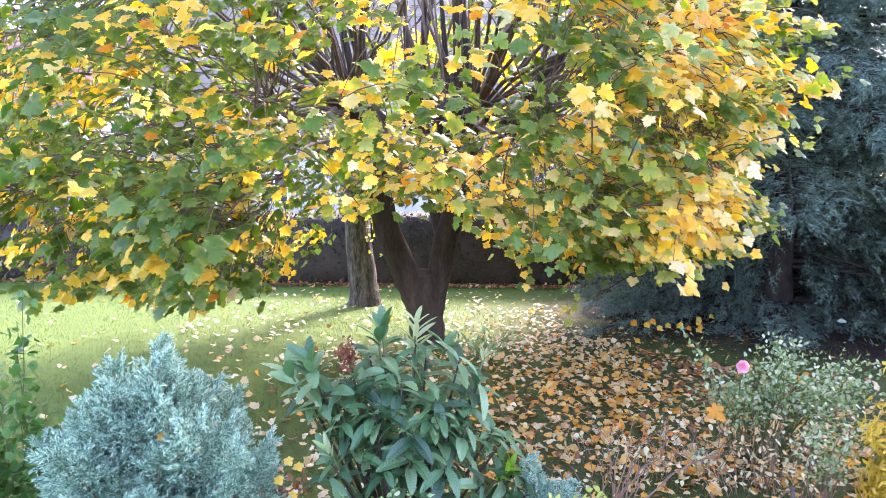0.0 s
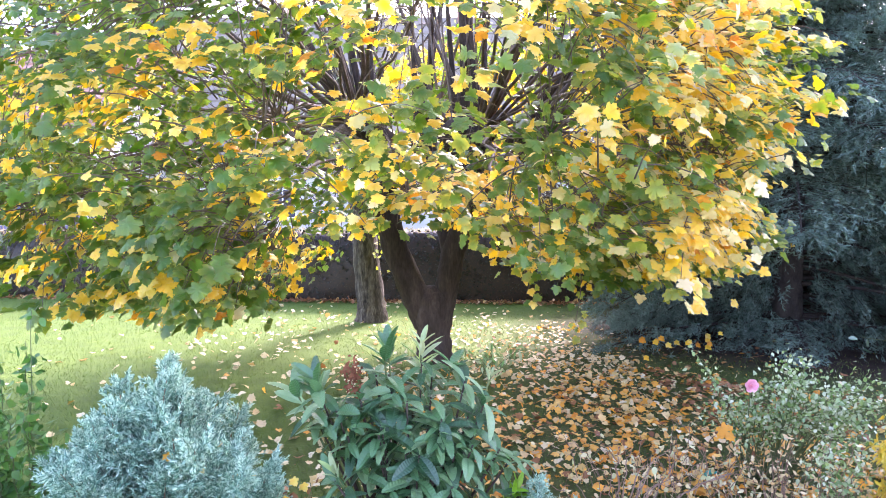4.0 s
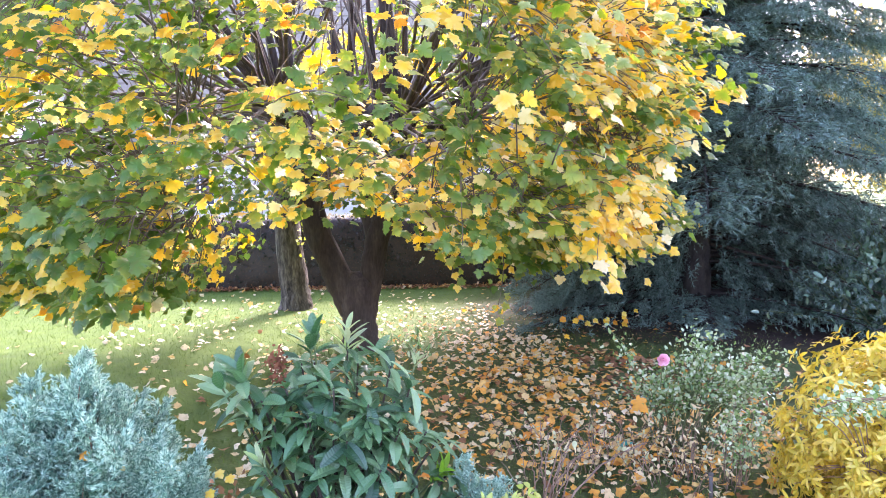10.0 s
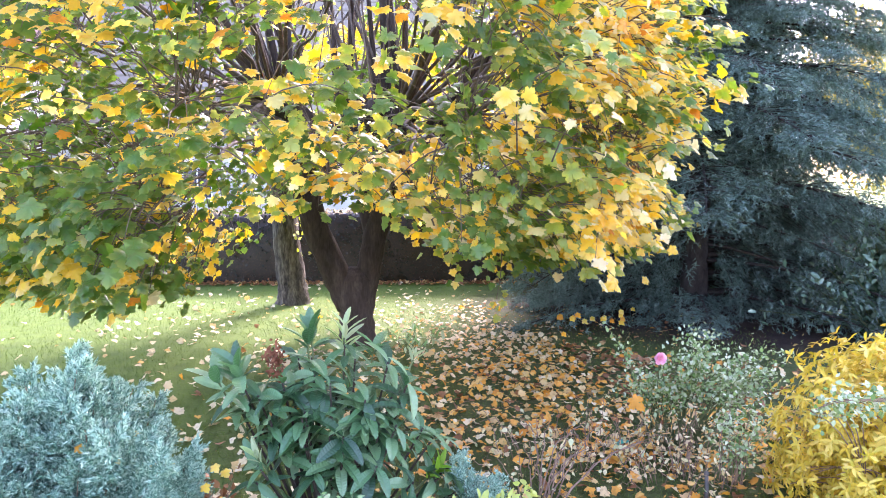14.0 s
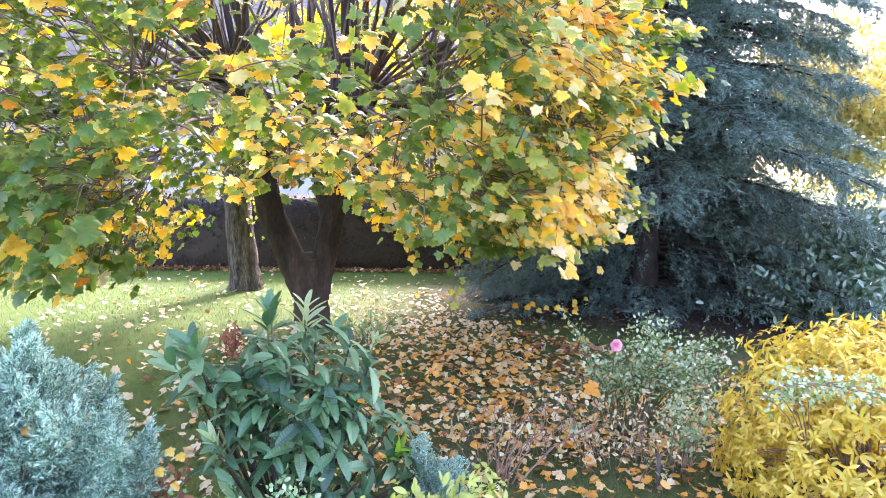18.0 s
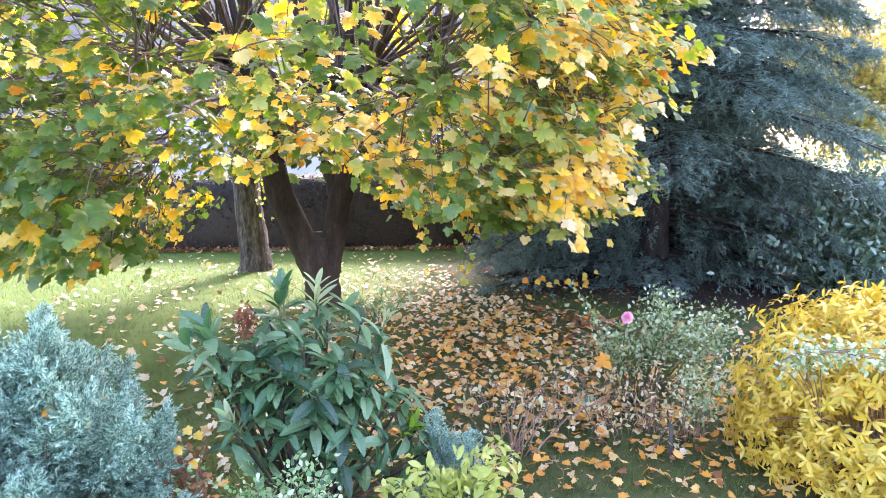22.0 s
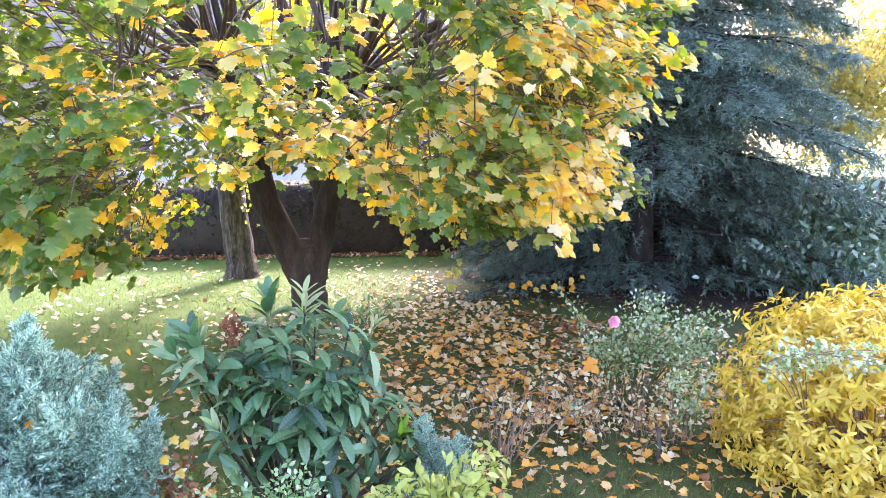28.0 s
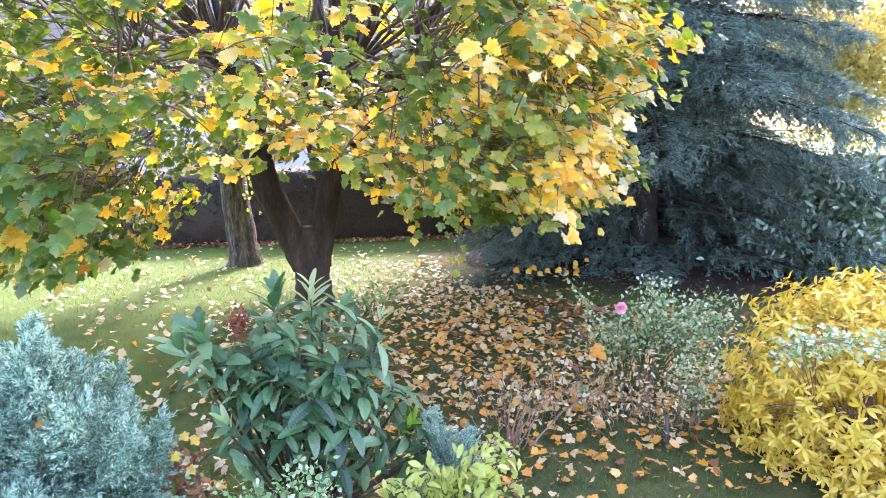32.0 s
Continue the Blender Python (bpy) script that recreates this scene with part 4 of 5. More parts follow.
house((-17.5, 25, 0), 11, 8, 5.0, 8.2, ROOF_RED, "white rendered house with a red tiled roof", [(-3, 1.0), (0, 1.0), (3.2, 1.0), (-3, 3.4), (0, 3.4), (3.2, 3.4)])
house((-2.5, 29, 0), 24, 11, 4.0, 11.0, ROOF_GREY, "long white house with a grey tiled roof", [(-8, 1.2), (-4, 1.2), (0.5, 1.2), (4, 1.2), (8, 1.2)])


def build_fence():
    t = thing("board_fence", (-11.4, 16.2, 0), "stained blue-grey board fence behind the hedge", "fence")
    for i in range(13):
        s = Shape(); s.box((-3.4, -0.012, 0.06 + i * 0.148), (2.9, 0.012, 0.06 + i * 0.148 + 0.138))
        part("board", s, [FENCE_WOOD], t, smooth=False)
    for x in (-3.4, -1.8, -0.2, 1.4, 2.9):
        s = Shape(); s.box((x - 0.05, 0.0125, 0), (x + 0.05, 0.11, 2.02))
        part("post", s, [FENCE_WOOD], t, smooth=False)


build_fence()


# ---- shrubs of the near bed ----
def juniper_branch(seed):
    """A feathery plume, 1 m along +y: side sprays in loose rows, each again with short sprays, pale at the ends."""
    g = np.random.default_rng(seed)
    s = Shape()
    ax = bez((0, 0, 0), (0, 0.5, 0.05), (g.uniform(-0.10, 0.10), 1.0, 0.20), 10)
    s.tube(ax, np.linspace(0.016, 0.003, 10), 4, 2)
    pos, tip, siz, mat = [], [], [], []

    def clothe(a, b, n, pale):
        for _ in range(n):
            u = g.random()
            e = unit(b - a) + g.normal(0, 0.40, 3)
            pos.append(a + (b - a) * u + g.normal(0, 0.006, 3)); tip.append(e); siz.append(g.uniform(0.030, 0.058)); mat.append(1 if g.random() < pale * (0.35 + 0.65 * u) else 0)

    for i in range(34):
        t = 0.10 + 0.90 * (i + g.random()) / 34
        q = ax[int(t * 8.99)]
        q = q + (ax[min(9, int(t * 8.99) + 1)] - q) * ((t * 8.99) % 1)
        ln = (0.34 * (1 - t) ** 0.7 + 0.10) * g.uniform(0.65, 1.2)
        a = g.normal(0, 0.55) + (0 if i % 2 else math.pi)
        d = unit(np.array([math.cos(a) * 0.8, 0.85, math.sin(a) * 0.8 + 0.25]))
        end = q + d * ln
        clothe(q, end, 34, 0.35 + 0.4 * t)
        for j in range(6):
            b = q + (end - q) * (0.25 + 0.14 * j)
            e2 = b + unit(d + g.normal(0, 0.55, 3)) * ln * g.uniform(0.22, 0.42)
            clothe(b, e2, 20, 0.45 + 0.45 * t)
    pos, tip = np.array(pos), np.array(tip)
    s.scatter(SCALE, pos, tip, g.normal(0, 1, (len(pos), 3)), np.array(siz), np.array(mat))
    return s.mesh("branch", [JUNIPER, JUNIPER_TIP, DEAD_TWIG])


JUNIPER_MESHES = [juniper_branch(50 + i) for i in range(6)]


def juniper(at, w, d, h, n, label):
    """Plumes that fan out from a short stock to the surface of a low mound."""
    t = thing("juniper_shrub", at, label, "shrub")
    for i in range(n):
        a, rise = radians(i * 137.5 + rng.uniform(-20, 20)), ((i + 0.5) / n) ** 0.9
        level = math.sqrt(max(0.0, 1 - rise * rise))
        tip = np.array([math.cos(a) * w * level, math.sin(a) * d * level, h * (0.12 + 0.88 * rise)]) * rng.uniform(0.62, 1.16)
        foot = tip * (0.42, 0.42, 0.48) + jit(1, 0.03)[0] * h
        way = unit(tip - foot + jit(1, 0.05)[0] * h)
        side = unit(np.cross(way, (0, 0, 1) + rng.normal(0, 0.25, 3))); up = np.cross(side, way)
        ob = part("branch", JUNIPER_MESHES[i % 6], None, t)
        ob.matrix_local = Matrix.Translation(foot) @ Matrix(np.column_stack([side, way, up])).to_4x4() @ Matrix.Scale(float(np.linalg.norm(tip - foot)) * rng.uniform(0.9, 1.15), 4)
    return t


juniper((-1.30, 3.2, 0), 0.60, 0.54, 0.98, 140, "blue-grey feathery juniper shrub with fallen leaves caught in it")
juniper((0.60, 3.2, 0), 0.26, 0.20, 0.46, 26, "small blue-grey juniper beside the loquat bush")

LOQ = blade(0.18, 24, 0.32, 0.38, 0.0058, 0.06)
LOQ_UP = blade(0.17, 16, 0.40, 0.12, 0.007, 0.05)
LOQ_NEW = blade(0.12, 10, 0.45, 0.12, 0.006, 0.05)


def loquat():
    t = thing("loquat_bush", (-0.12, 3.45, 0), "loquat bush with long ribbed dark green leaves", "shrub")
    o = own(t)
    meshes = {}
    for key, tmpl, mt in (("leaf", LOQ, LOQUAT), ("up", LOQ_UP, LOQUAT), ("new", LOQ_NEW, LOQUAT_NEW), ("lime", LOQ_UP, LOQUAT_LIME)):
        s = Shape(); s.add(*tmpl); meshes[key] = s.mesh("leaf", [mt], smooth=False)
    # tips of the shoots: place, kind, number of leaves, length, spread in degrees from the shoot
    whorls = [((-0.05, 3.42, 1.19), "new", 13, 0.155, 46), ((-0.05, 3.42, 1.10), "leaf", 8, 0.19, 96),
              ((-0.22, 3.45, 1.14), "up", 5, 0.20, 22), ((-0.24, 3.45, 1.10), "up", 5, 0.18, 58), ((-0.22, 3.45, 1.02), "leaf", 8, 0.19, 92),
              ((-0.58, 3.42, 0.99), "up", 7, 0.19, 34), ((-0.58, 3.42, 0.95), "leaf", 8, 0.20, 84), ((-0.68, 3.42, 0.92), "up", 3, 0.22, 50),
              ((-0.46, 3.16, 0.62), "new", 5, 0.15, 26), ((-0.46, 3.16, 0.58), "leaf", 7, 0.18, 92), ((-0.47, 3.16, 0.50), "leaf", 7, 0.19, 112),
              ((0.42, 3.32, 0.46), "lime", 9, 0.13, 46), ((0.42, 3.32, 0.40), "leaf", 7, 0.17, 100),
              ((0.17, 3.42, 0.99), "leaf", 9, 0.19, 86), ((0.27, 3.38, 0.90), "leaf", 9, 0.19, 92), ((0.31, 3.5, 1.00), "new", 5, 0.13, 36), ((0.10, 3.5, 1.06), "up", 6, 0.17, 58),
              ((-0.36, 3.35, 0.93), "leaf", 9, 0.19, 92), ((-0.12, 3.28, 0.93), "leaf", 9, 0.20, 96), ((0.05, 3.28, 0.84), "leaf", 9, 0.19, 100), ((-0.26, 3.25, 0.78), "leaf", 9, 0.20, 98),
              ((-0.06, 3.22, 0.68), "leaf", 8, 0.19, 104), ((0.20, 3.24, 0.72), "leaf", 9, 0.19, 100), ((0.34, 3.34, 0.66), "leaf", 8, 0.19, 98), ((0.10, 3.18, 0.54), "leaf", 8, 0.18, 104),
              ((-0.20, 3.20, 0.52), "leaf", 8, 0.18, 104), ((0.28, 3.20, 0.44), "leaf", 8, 0.18, 104), ((0.52, 3.30, 0.34), "leaf", 8, 0.17, 98), ((0.62, 3.30, 0.26), "leaf", 7, 0.16, 98), ((0.05, 3.15, 0.36), "leaf", 7, 0.17, 104),
              ((-0.50, 3.50, 0.80), "leaf", 8, 0.19, 92), ((-0.40, 3.55, 0.62), "leaf", 8, 0.18, 96), ((-0.30, 3.6, 0.98), "leaf", 8, 0.18, 86), ((0.0, 3.62, 0.96), "leaf", 8, 0.18, 86), ((0.22, 3.6, 0.82), "leaf", 8, 0.18, 90),
              ((-0.10, 3.5, 0.80), "leaf", 8, 0.18, 96), ((0.12, 3.5, 0.66), "leaf", 8, 0.18, 96), ((-0.24, 3.5, 0.56), "leaf", 8, 0.18, 98), ((0.30, 3.5, 0.50), "leaf", 8, 0.17, 98), ((-0.02, 3.45, 0.42), "leaf", 7, 0.17, 100),
              ((-0.36, 3.30, 0.34), "leaf", 7, 0.17, 104), ((-0.48, 3.36, 0.86), "leaf", 9, 0.20, 96), ((-0.42, 3.30, 0.76), "leaf", 9, 0.20, 96), ((-0.54, 3.40, 0.78), "leaf", 9, 0.20, 96), ((-0.62, 3.45, 0.84), "leaf", 8, 0.19, 92), ((-0.34, 3.4, 0.66), "leaf", 8, 0.19, 96), ((0.46, 3.3, 0.26), "leaf", 8, 0.18, 96), ((0.50, 3.36, 0.46), "leaf", 9, 0.18, 92), ((0.42, 3.42, 0.60), "leaf", 9, 0.18, 92), ((0.60, 3.3, 0.36), "leaf", 8, 0.17, 92), ((0.18, 3.3, 0.28), "leaf", 7, 0.16, 104)]
    for i in range(38):
        d = unit(rng.normal(0, 1, 3) * (1, 0.9, 1) + (0, -0.3, 0))
        q = np.array((-0.10, 3.40, 0.66)) + d * (0.38, 0.20, 0.32) * rng.uniform(0.5, 1.0)
        whorls.append(((q[0] + 0.35 * max(0, 0.6 - q[2]), q[1], q[2]), "leaf", 8, 0.19, 94))
    for c, key, n, ln, spread in whorls:
        c = np.array(c) - o
        base = np.array([c[0] * 0.25, c[1] * 0.25, 0.0])
        s = Shape()
        path = bez(base, (c[0] * 0.6, c[1] * 0.6, c[2] * 0.5), c, 8)
        s.tube(path, np.linspace(0.009, 0.005, 8), 6)
        part("stem", s, [BARK if key == "leaf" else GREEN_STEM], t)
        axis = unit(path[-1] - path[-2])
        if key == "leaf":
            axis = unit(axis + 0.45 * unit(c - (0.04, 0.05, 0.4)) + rng.normal(0, 0.32, 3))
        u1 = unit(np.cross(axis, (0.3, 1, 0.2))); u2 = np.cross(axis, u1)
        for i in range(n):
            a, sp = i * 2.4 + rng.uniform(-0.3, 0.3), radians(spread * (rng.uniform(0.45, 1.0) if key == "leaf" else rng.uniform(0.66, 1.12)))
            rad = math.cos(a) * u1 + math.sin(a) * u2
            tip = axis * math.cos(sp) + rad * math.sin(sp)
            nor = axis * math.sin(sp) - rad * math.cos(sp) + rng.normal(0, 0.18, 3)
            if key == "leaf":
                tip = tip + (0, 0, -0.08) + rng.normal(0, 0.15, 3)
                nor = nor + (0, 0.05, 0.35)
            sd = unit(np.cross(tip, nor)); up = np.cross(sd, unit(tip))
            ob = part("leaf", meshes[key], None, t, {"new": "pale new leaf", "lime": "bright green leaf"}.get(key, ""))
            ob.matrix_local = Matrix.Translation(c - axis * 0.012 * i) @ Matrix(np.column_stack([sd, unit(tip), up])).to_4x4() @ Matrix.Scale(ln * rng.uniform(0.56, 0.98), 4)
    # one long leaf that stands out over the lawn
    ob = part("leaf", meshes["up"], None, t)
    sd, tp = unit(np.array((0.3, 0.75, 0.6))), unit(np.array((-0.85, -0.1, 0.42)))
    up = unit(np.cross(sd, tp)); sd = np.cross(tp, up)
    ob.matrix_local = Matrix.Translation(np.array((-0.64, 3.42, 0.88)) - o) @ Matrix(np.column_stack([sd, tp, up])).to_4x4() @ Matrix.Scale(0.17, 4)
    s = Shape()
    c = np.array((-0.405, 3.44, 0.96)) - o
    s.tube(bez((0, 0, 0.3), (-0.2, 0.05, 0.6), c, 6), np.linspace(0.009, 0.005, 6), 5)
    p = c + jit(220, 1) * (0.024, 0.024, 0.045) + (0, 0, 0.05)
    s.scatter(OVATE, p, jit(220, 0.6) + (0, 0, 0.6), jit(220, 1), rng.uniform(0.014, 0.028, 220))
    part("dry_flower_head", s, [BROWN_SEED], t, "withered red-brown flower head")


loquat()


GOLD_LEAF = blade(0.165, 4, 0.35, 0.38, 0, 0.08)


def golden_shrub():
    t = thing("golden_shrub", (3.14, 3.15, 0), "dense rounded shrub with golden yellow leaves", "shrub")
    rad = np.array([0.84, 0.82, 1.08])

    def dome(d):
        """Full, square-shouldered mound: how far it reaches along each direction."""
        return 1 / (np.abs(d / rad) ** 2.9).sum(-1) ** (1 / 2.9)

    for i in range(70):
        d = unit(np.array([*rng.normal(0, 1, 2), abs(rng.normal(0, 0.75))]))
        e = d * dome(d) * 0.9
        s = Shape(); s.tube(bez((d[0] * 0.15, d[1] * 0.15, 0), (e[0] * 0.5, e[1] * 0.5, e[2] * 0.95 + 0.12), e, 12), np.linspace(0.007, 0.002, 12), 4)
        part("stem", s, [DEAD_TWIG], t)
    # stars of drooping leaves along and round the tip of every shoot
    pos, tips, nors, size = [], [], [], []
    for i in range(2300):
        d = unit(np.array([*rng.normal(0, 1, 2), abs(rng.normal(0, 0.8)) - 0.12]) if i % 5 else np.array([*rng.normal(0, 0.5, 2), 1.0]))
        lump = 1 + 0.09 * noise.noise(Vector(d * 3.2)) + 0.07 * noise.noise(Vector(d * 8.0))
        c = d * dome(d) * lump * (1.02 - 0.40 * rng.random() ** 1.4)
        c = c * np.array([np.interp(c[2], (0.0, 0.45, 0.75, 1.1), (0.84, 0.93, 1.05, 1.05)), 1, 1])
        if c[2] < 0.06:
            continue
        ax = unit(d * (1, 1, 0.5) + (0, 0, 0.35) + rng.normal(0, 0.28, 3))
        u1 = unit(np.cross(ax, (0.3, 0.5, 1))); u2 = np.cross(ax, u1)
        big = rng.uniform(0.042, 0.070)
        for tier in range(2):
            n = 4 + tier * 2
            turn = rng.uniform(0, 6.28)
            for j in range(n):
                a = turn + j * 6.283 / n + rng.uniform(-0.55, 0.55)
                r = math.cos(a) * u1 + math.sin(a) * u2
                op = radians(rng.uniform(35, 70) if tier == 0 else rng.uniform(70, 105))
                tp = ax * math.cos(op) + r * math.sin(op) + np.array([0, 0, -0.22])
                pos.append(c - ax * 0.035 * tier); tips.append(tp); nors.append(ax * math.sin(op) - r * math.cos(op) + rng.normal(0, 0.3, 3)); size.append(big * rng.uniform(0.75, 1.1))
    pos, tips, nors, size = (np.array(q) for q in (pos, tips, nors, size))
    first = np.argsort(pos[:, 1] + 0.6 * pos[:, 0] - 0.3 * pos[:, 2])[:300]
    rest = np.setdiff1d(np.arange(len(pos)), first)
    s = Shape(); s.scatter(GOLD_LEAF, pos[rest], tips[rest], nors[rest], size[rest])
    part("foliage", s, [YELLOW], t, kind="stuff")
    s = Shape(); s.add(*GOLD_LEAF); me = s.mesh("leaf", [YELLOW])
    for i in first:
        tp = unit(tips[i]); sd = unit(np.cross(tp, nors[i])); up = np.cross(sd, tp)
        ob = part("leaf", me, None, t)
        ob.matrix_local = Matrix.Translation(pos[i]) @ Matrix(np.column_stack([sd, tp, up])).to_4x4() @ Matrix.Scale(float(size[i]), 4)


golden_shrub()


def cane_shrub(name, at, label, canes, leaf, mat, size, per, stem_mat, spread=0.05, category="shrub", stem_r=0.005, start=2, foot=0.25):
    """Stems from near one foot, each with its own leaves: canes are end points."""
    t = thing(name, at, label, category)
    leaves = Shape()
    for e, lift in canes:
        e = np.array(e, float) - own(t)
        b = np.array([e[0] * foot, e[1] * foot, 0]) + rng.normal(0, 0.03, 3) * (1, 1, 0)
        path = bez(b, ((b[0] + e[0]) * 0.45, (b[1] + e[1]) * 0.45, e[2] * 0.6 + lift), e, 12)
        path[1:-1] += jit(10, 0.008)
        s = Shape(); s.tube(path, np.linspace(stem_r, stem_r * 0.35, 12), 5)
        part("cane", s, [stem_mat], t)
        if per:
            u = rng.uniform(start, 10.99, per)
            p = path[u.astype(int)] + (path[u.astype(int) + 1] - path[u.astype(int)]) * (u % 1)[:, None] + jit(per, spread)
            leaves.scatter(leaf, p, jit(per, 0.6) + (0, 0, -0.15), jit(per, 0.45) + (0, -0.15, 0.9), rng.uniform(0.7, 1.25, per) * size)
    part("foliage", leaves, [mat], t, kind="stuff")
    return t


def around(c, r, n, z0, z1):
    return [((c[0] + rng.normal(0, r[0]), c[1] + rng.normal(0, r[1]), rng.uniform(z0, z1)), rng.uniform(0.0, 0.25)) for _ in range(n)]


rose = cane_shrub("rose_bush", (2.25, 4.55, 0), "rose bush with pale glossy leaves and one pink flower",
                  around((2.36, 4.35), (0.15, 0.14), 28, 0.36, 0.86) + around((2.66, 4.15), (0.13, 0.12), 24, 0.34, 0.80) + around((2.02, 4.35), (0.14, 0.10), 10, 0.42, 0.70) + [((1.72, 4.45, 0.92), 0.1), ((1.80, 4.5, 0.84), 0.1), ((2.36, 4.4, 0.90), 0.1), ((2.52, 4.45, 0.86), 0.1), ((1.9, 4.4, 0.6), 0.1)],
                  OVATE, ROSE_LEAF, 0.031, 42, GREEN_STEM, 0.042, start=6)
cane_shrub("rose_bush", (2.30, 3.85, 0), "low rose canes with pale leaves beside the golden shrub",
           around((2.28, 3.75), (0.10, 0.15), 18, 0.20, 0.62), OVATE, ROSE_LEAF, 0.030, 26, DEAD_TWIG, 0.040, stem_r=0.003, start=4)


def trailing_rose():
    t = thing("rose_bush", (2.75, 3.2, 0), "trailing rose canes with pale variegated leaves over the golden shrub", "shrub")
    o, leaves = own(t), Shape()
    for i in range(5):
        rise = np.array((2.03 + 0.06 * i, 2.72, 0.89 + rng.normal(0, 0.02)))
        end = np.array((2.40 + 0.10 * i, 2.44 + rng.normal(0, 0.03), 0.93 + rng.normal(0, 0.03)))
        path = np.concatenate([bez((2.75, 3.2, 0), (2.62, 3.10, 0.60), rise, 8), bez(rise, (2.08, 2.50, 1.06), end, 14)[1:]]) - o
        s = Shape(); s.tube(path, np.linspace(0.0035, 0.0015, len(path)), 5)
        part("cane", s, [DEAD_TWIG], t)
        u = rng.uniform(6, 19.9, 95)
        q = path[u.astype(int)] + (path[u.astype(int) + 1] - path[u.astype(int)]) * (u % 1)[:, None] + jit(95, 0.034)
        leaves.scatter(OVATE, q, jit(95, 0.6) + (0, 0, -0.15), jit(95, 0.45) + (0, -0.2, 0.9), rng.uniform(0.020, 0.036, 95))
    part("foliage", leaves, [ROSE_LEAF], t, kind="stuff")


trailing_rose()


PETAL = mirror_leaf([(0, 0), (0.34, 0.3), (0.48, 0.65), (0.34, 0.95), (0, 1.02)], (0, 0.5), -0.5, 0, -0.08)


def flower(at):
    f = Shape()
    for ring, (n, tilt, ln) in enumerate(((6, 70, 0.042), (6, 48, 0.040), (5, 28, 0.036), (4, 12, 0.030))):
        for i in range(n):
            a = i * 2 * math.pi / n + ring * 0.5
            rad = np.array([math.cos(a), 0.0, math.sin(a)])
            tp = rad * math.sin(radians(tilt)) + np.array([0, -math.cos(radians(tilt)), 0.15])
            f.scatter(PETAL, np.array(at) + rad * 0.006, tp, np.array([0, -0.7, 0.1]) - rad * 0.8, ln)
    part("flower", f, [ROSE_PINK], rose, "pink rose in bloom")


flower(np.array((2.0, 4.2, 0.74)) - own(rose))
s = Shape(); s.tube(bez((-0.1, 0, 0.0), (-0.15, -0.1, 0.35), np.array((2.0, 4.2, 0.73)) - own(rose), 6), 0.004, 5)
part("stem", s, [GREEN_STEM], rose)

cane_shrub("bare_shrub", (1.45, 4.3, 0), "half-bare shrub of tangled brown twigs with withered leaves",
           [((1.4 + rng.normal(0, 0.62), 4.25 + rng.normal(0, 0.42), rng.uniform(0.02, 0.30)), rng.uniform(0.1, 0.5)) for _ in range(48)], OVATE, TAN_LEAF, 0.040, 5, DEAD_TWIG, 0.06, stem_r=0.003, foot=0.55)
cane_shrub("bare_shrub", (2.05, 4.0, 0), "low shrub with small withered leaves among dead twigs",
           [((2.05 + rng.normal(0, 0.3), 3.95 + rng.normal(0, 0.22), rng.uniform(0.1, 0.45)), rng.uniform(0.05, 0.25)) for _ in range(46)], SLIM, TAN_LEAF, 0.042, 6, DEAD_TWIG, 0.05, stem_r=0.003, foot=0.5)
cane_shrub("bare_shrub", (1.02, 3.72, 0), "arching bare brown twigs in the leaf-strewn bed", around((1.30, 3.95), (0.25, 0.14), 14, 0.20, 0.46), OVATE, TAN_LEAF, 0.04, 3, DEAD_TWIG, 0.04, stem_r=0.0055)
cane_shrub("climbing_rose", (-2.15, 3.5, 0), "green climbing rose with one tall leafy shoot",
           [((-2.06, 3.5, 1.36), 0.0), ((-2.10, 3.5, 1.2), 0.05), ((-2.25, 3.5, 1.05), 0.05)] + around((-2.3, 3.5), (0.22, 0.15), 18, 0.45, 0.9), OVATE, GREEN_LEAF, 0.058, 46, GREEN_STEM, 0.03)
cane_shrub("bare_shrub", (-2.75, 3.3, 0), "low bare shrub of grey twigs by the lawn", around((-2.8, 3.3), (0.25, 0.15), 30, 0.2, 0.5), OVATE, GREEN_LEAF, 0.03, 4, DEAD_TWIG, 0.04)
cane_shrub("variegated_shrub", (-0.22, 2.75, 0), "low shrub with small cream-edged green leaves", around((-0.2, 2.75), (0.16, 0.1), 34, 0.34, 0.58), OVATE, VARIEGATED, 0.03, 36, GREEN_STEM, 0.04)
cane_shrub("lime_plant", (0.52, 2.8, 0), "leafy plant with pale lime-green leaves", around((0.60, 2.8), (0.17, 0.07), 38, 0.30, 0.52), BROAD_LANCE, LIME_LEAF, 0.06, 12, GREEN_STEM, 0.025, "plant", start=5)
cane_shrub("withered_plant", (-0.68, 3.25, 0), "withered brown plant with orange leaves caught in it", around((-0.68, 3.25), (0.10, 0.08), 28, 0.2, 0.52), OVATE, FALLEN[2], 0.040, 7, DEAD_TWIG, 0.04, "plant", 0.003)
cane_shrub("seedling", (0.6, 7.3, 0), "small green seedling at the foot of the maple", around((0.6, 7.3), (0.2, 0.1), 9, 0.2, 0.45), LANCE, VARIEGATED, 0.10, 7, GREEN_STEM, 0.02, "plant")
cane_shrub("laurel_bush", (6.75, 7.7, 0), "broad laurel bush with glossy grey-green leaves", [((x, 7.6 + rng.normal(0, 0.35), rng.uniform(0.3, 1.0) * np.interp(x, (5.6, 6.6, 7.4), (0.9, 1.65, 1.9))), rng.uniform(0, 0.2)) for x in rng.normal(6.75, 0.55, 120)], BROAD_LANCE, LAUREL, 0.115, 40, GREEN_STEM, 0.13, stem_r=0.009, start=0)


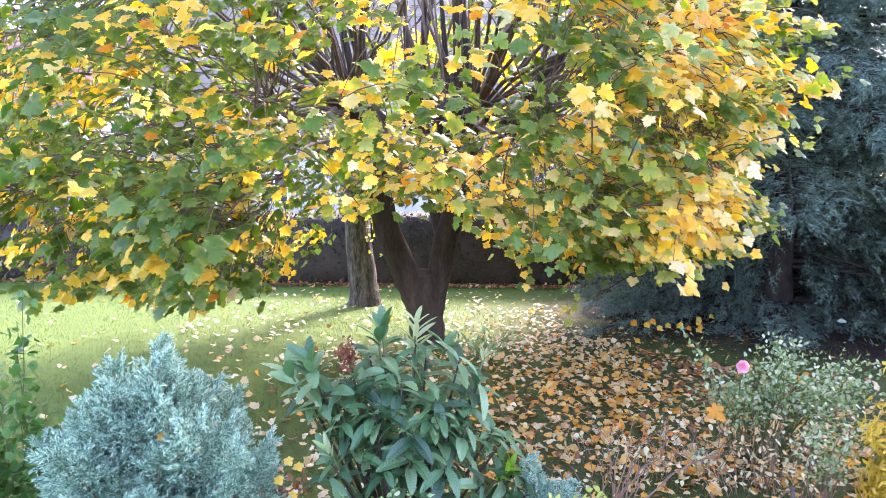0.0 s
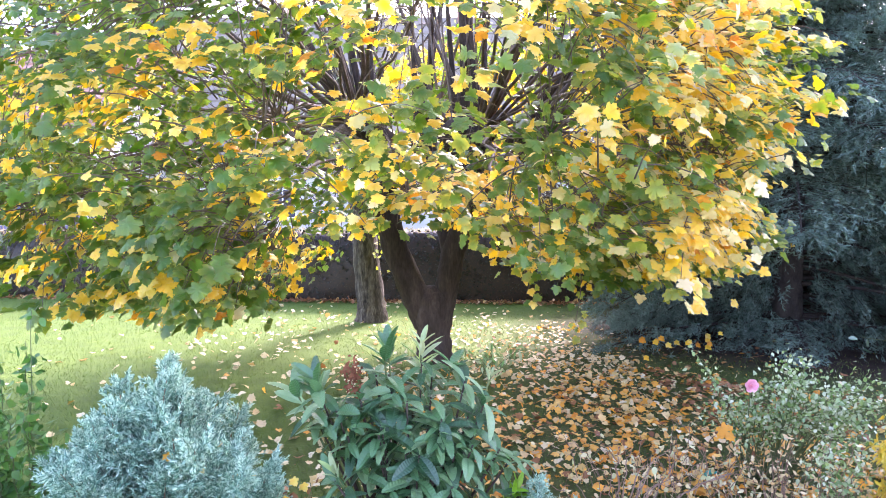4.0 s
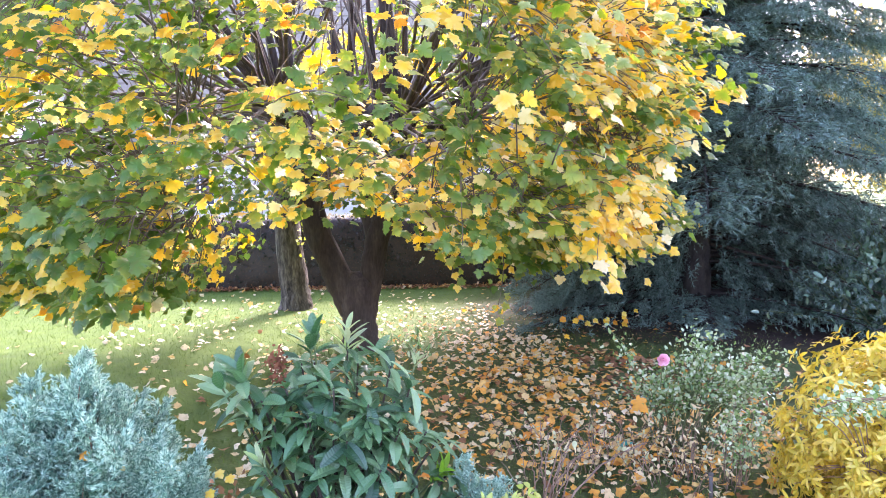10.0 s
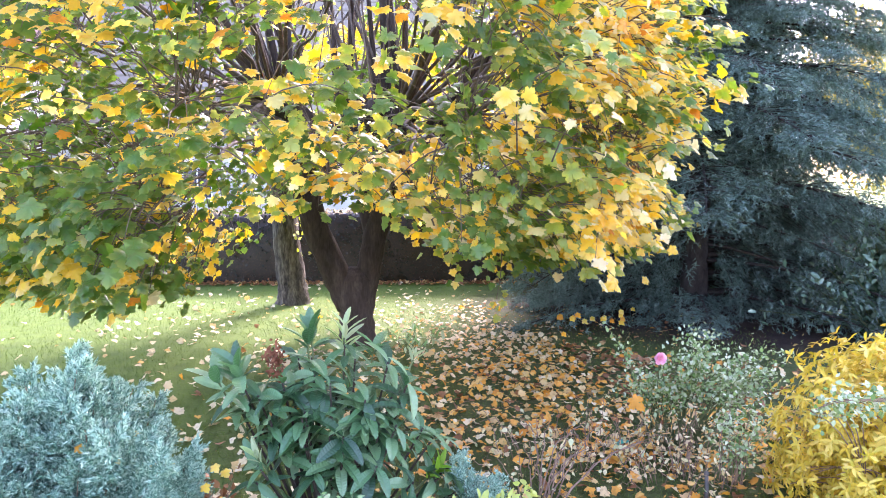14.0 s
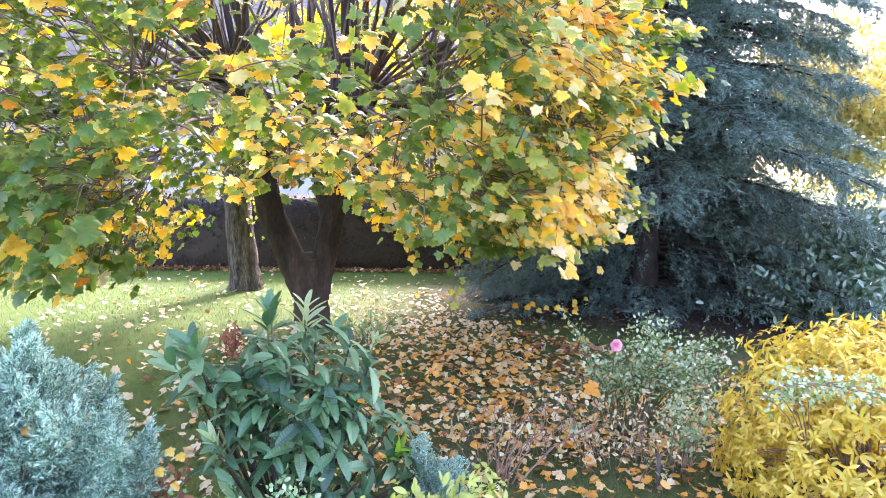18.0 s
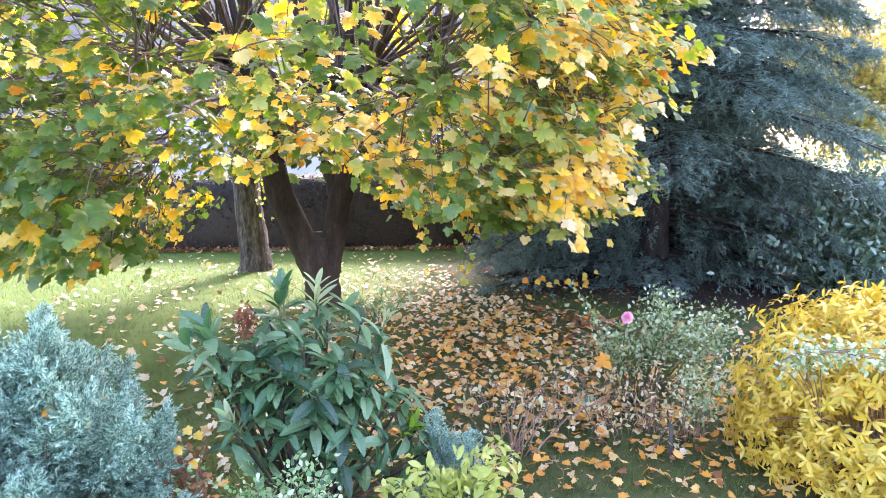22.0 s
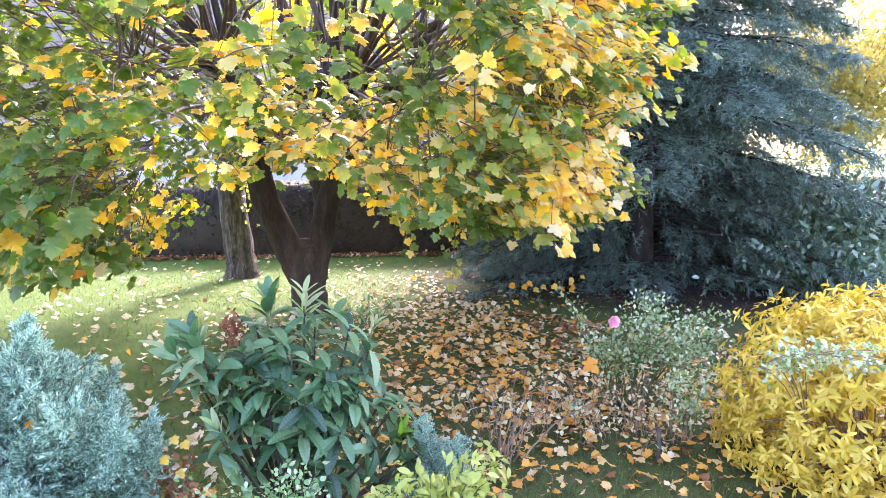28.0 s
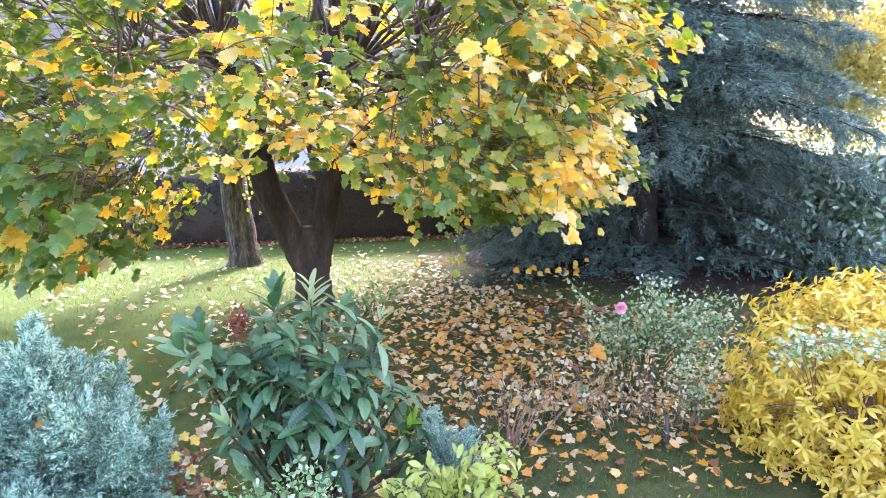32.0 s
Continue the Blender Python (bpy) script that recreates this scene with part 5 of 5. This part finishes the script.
def caught_leaf(at, mat, size, label, group=""):
    s = Shape(); s.scatter(MAPLE_LEAF, [(0, 0, 0)], np.array([(0.4, -0.3, -0.5)]), np.array([(0.1, -0.8, 0.6)]), size)
    ob = part("fallen_leaf", s, [mat], None)
    ob.location = at
    tagged(ob, label, "leaf", group)


caught_leaf((1.82, 4.2, 0.48), MAPLE[4], 0.12, "bright orange maple leaf caught in the twigs")
caught_leaf((-1.17, 2.95, 0.80), MAPLE[4], 0.042, "small orange leaf caught in the juniper")

for at, mt in (((-1.42, 3.0, 0.80), TAN_LEAF), ((-1.02, 2.95, 0.74), TAN_LEAF), ((-0.98, 3.1, 0.80), FALLEN[3]), ((-1.2, 2.85, 0.55), TAN_LEAF), ((-0.9, 3.05, 0.66), FALLEN[1])):
    caught_leaf(at, mt, 0.036, "withered leaf caught in the juniper", "leaves caught in the juniper")
for at in ((-0.66, 3.15, 0.60), (-0.62, 3.18, 0.56), (-0.70, 3.12, 0.52), (-0.64, 3.14, 0.44)):
    caught_leaf(at, MAPLE[2], 0.045, "yellow maple leaf caught in a withered plant", "leaves caught in the withered plant")

# leaves that the spruce's lowest boughs have caught
for i in range(16):
    x = rng.uniform(2.3, 3.5)
    caught_leaf((x, 7.9 + 0.35 * (x - 2.3) + rng.normal(0, 0.15), rng.uniform(0.12, 0.30)), MAPLE[2 if i % 3 else 4], rng.uniform(0.06, 0.085), "yellow maple leaf caught on a spruce bough", "leaves caught in the spruce")

stake = thing("garden_stake", (2.03, 3.6, 0), "thin dark metal stake standing in the bed", "stake")
s = Shape(); s.tube([(0, 0, -0.1), (0.005, 0, 0.1), (0, 0, 0.2)], 0.012, 8)
part("rod", s, [METAL], stake)
s = Shape(); s.tube([(0, 0, 0.2), (0, 0, 0.212), (0, 0, 0.22)], (0.016, 0.017, 0.008), 8)
part("cap", s, [METAL], stake)
tag = Shape(); tag.tube(bez((0, 0, 0), (0.03, 0.01, 0.03), (0.08, 0, 0.02), 7), (0.008, 0.012, 0.014, 0.015, 0.014, 0.011, 0.006), 6)
ob = part("plastic_tie", tag, [TEAL], None)
ob.location = (1.72, 4.2, 0.16)
tagged(ob, "green plastic garden tie hanging in the twigs", "tie")

hoop = thing("bed_edging", (-2.72, 3.6, 0), "low dark metal edging hoop at the corner of the bed", "edging")
s = Shape(); s.tube(bez((-0.55, 0.02, 0.40), (-0.1, 0, 0.40), (0.34, -0.06, 0.12), 12), 0.014, 8)
part("rail", s, [METAL], hoop)
for x, z in ((-0.42, 0.38), (0.03, 0.30)):
    s = Shape(); s.tube([(x, 0, -0.1), (x + 0.004, 0, 0.15), (x, 0, z)], 0.013, 8)
    part("post", s, [METAL], hoop)
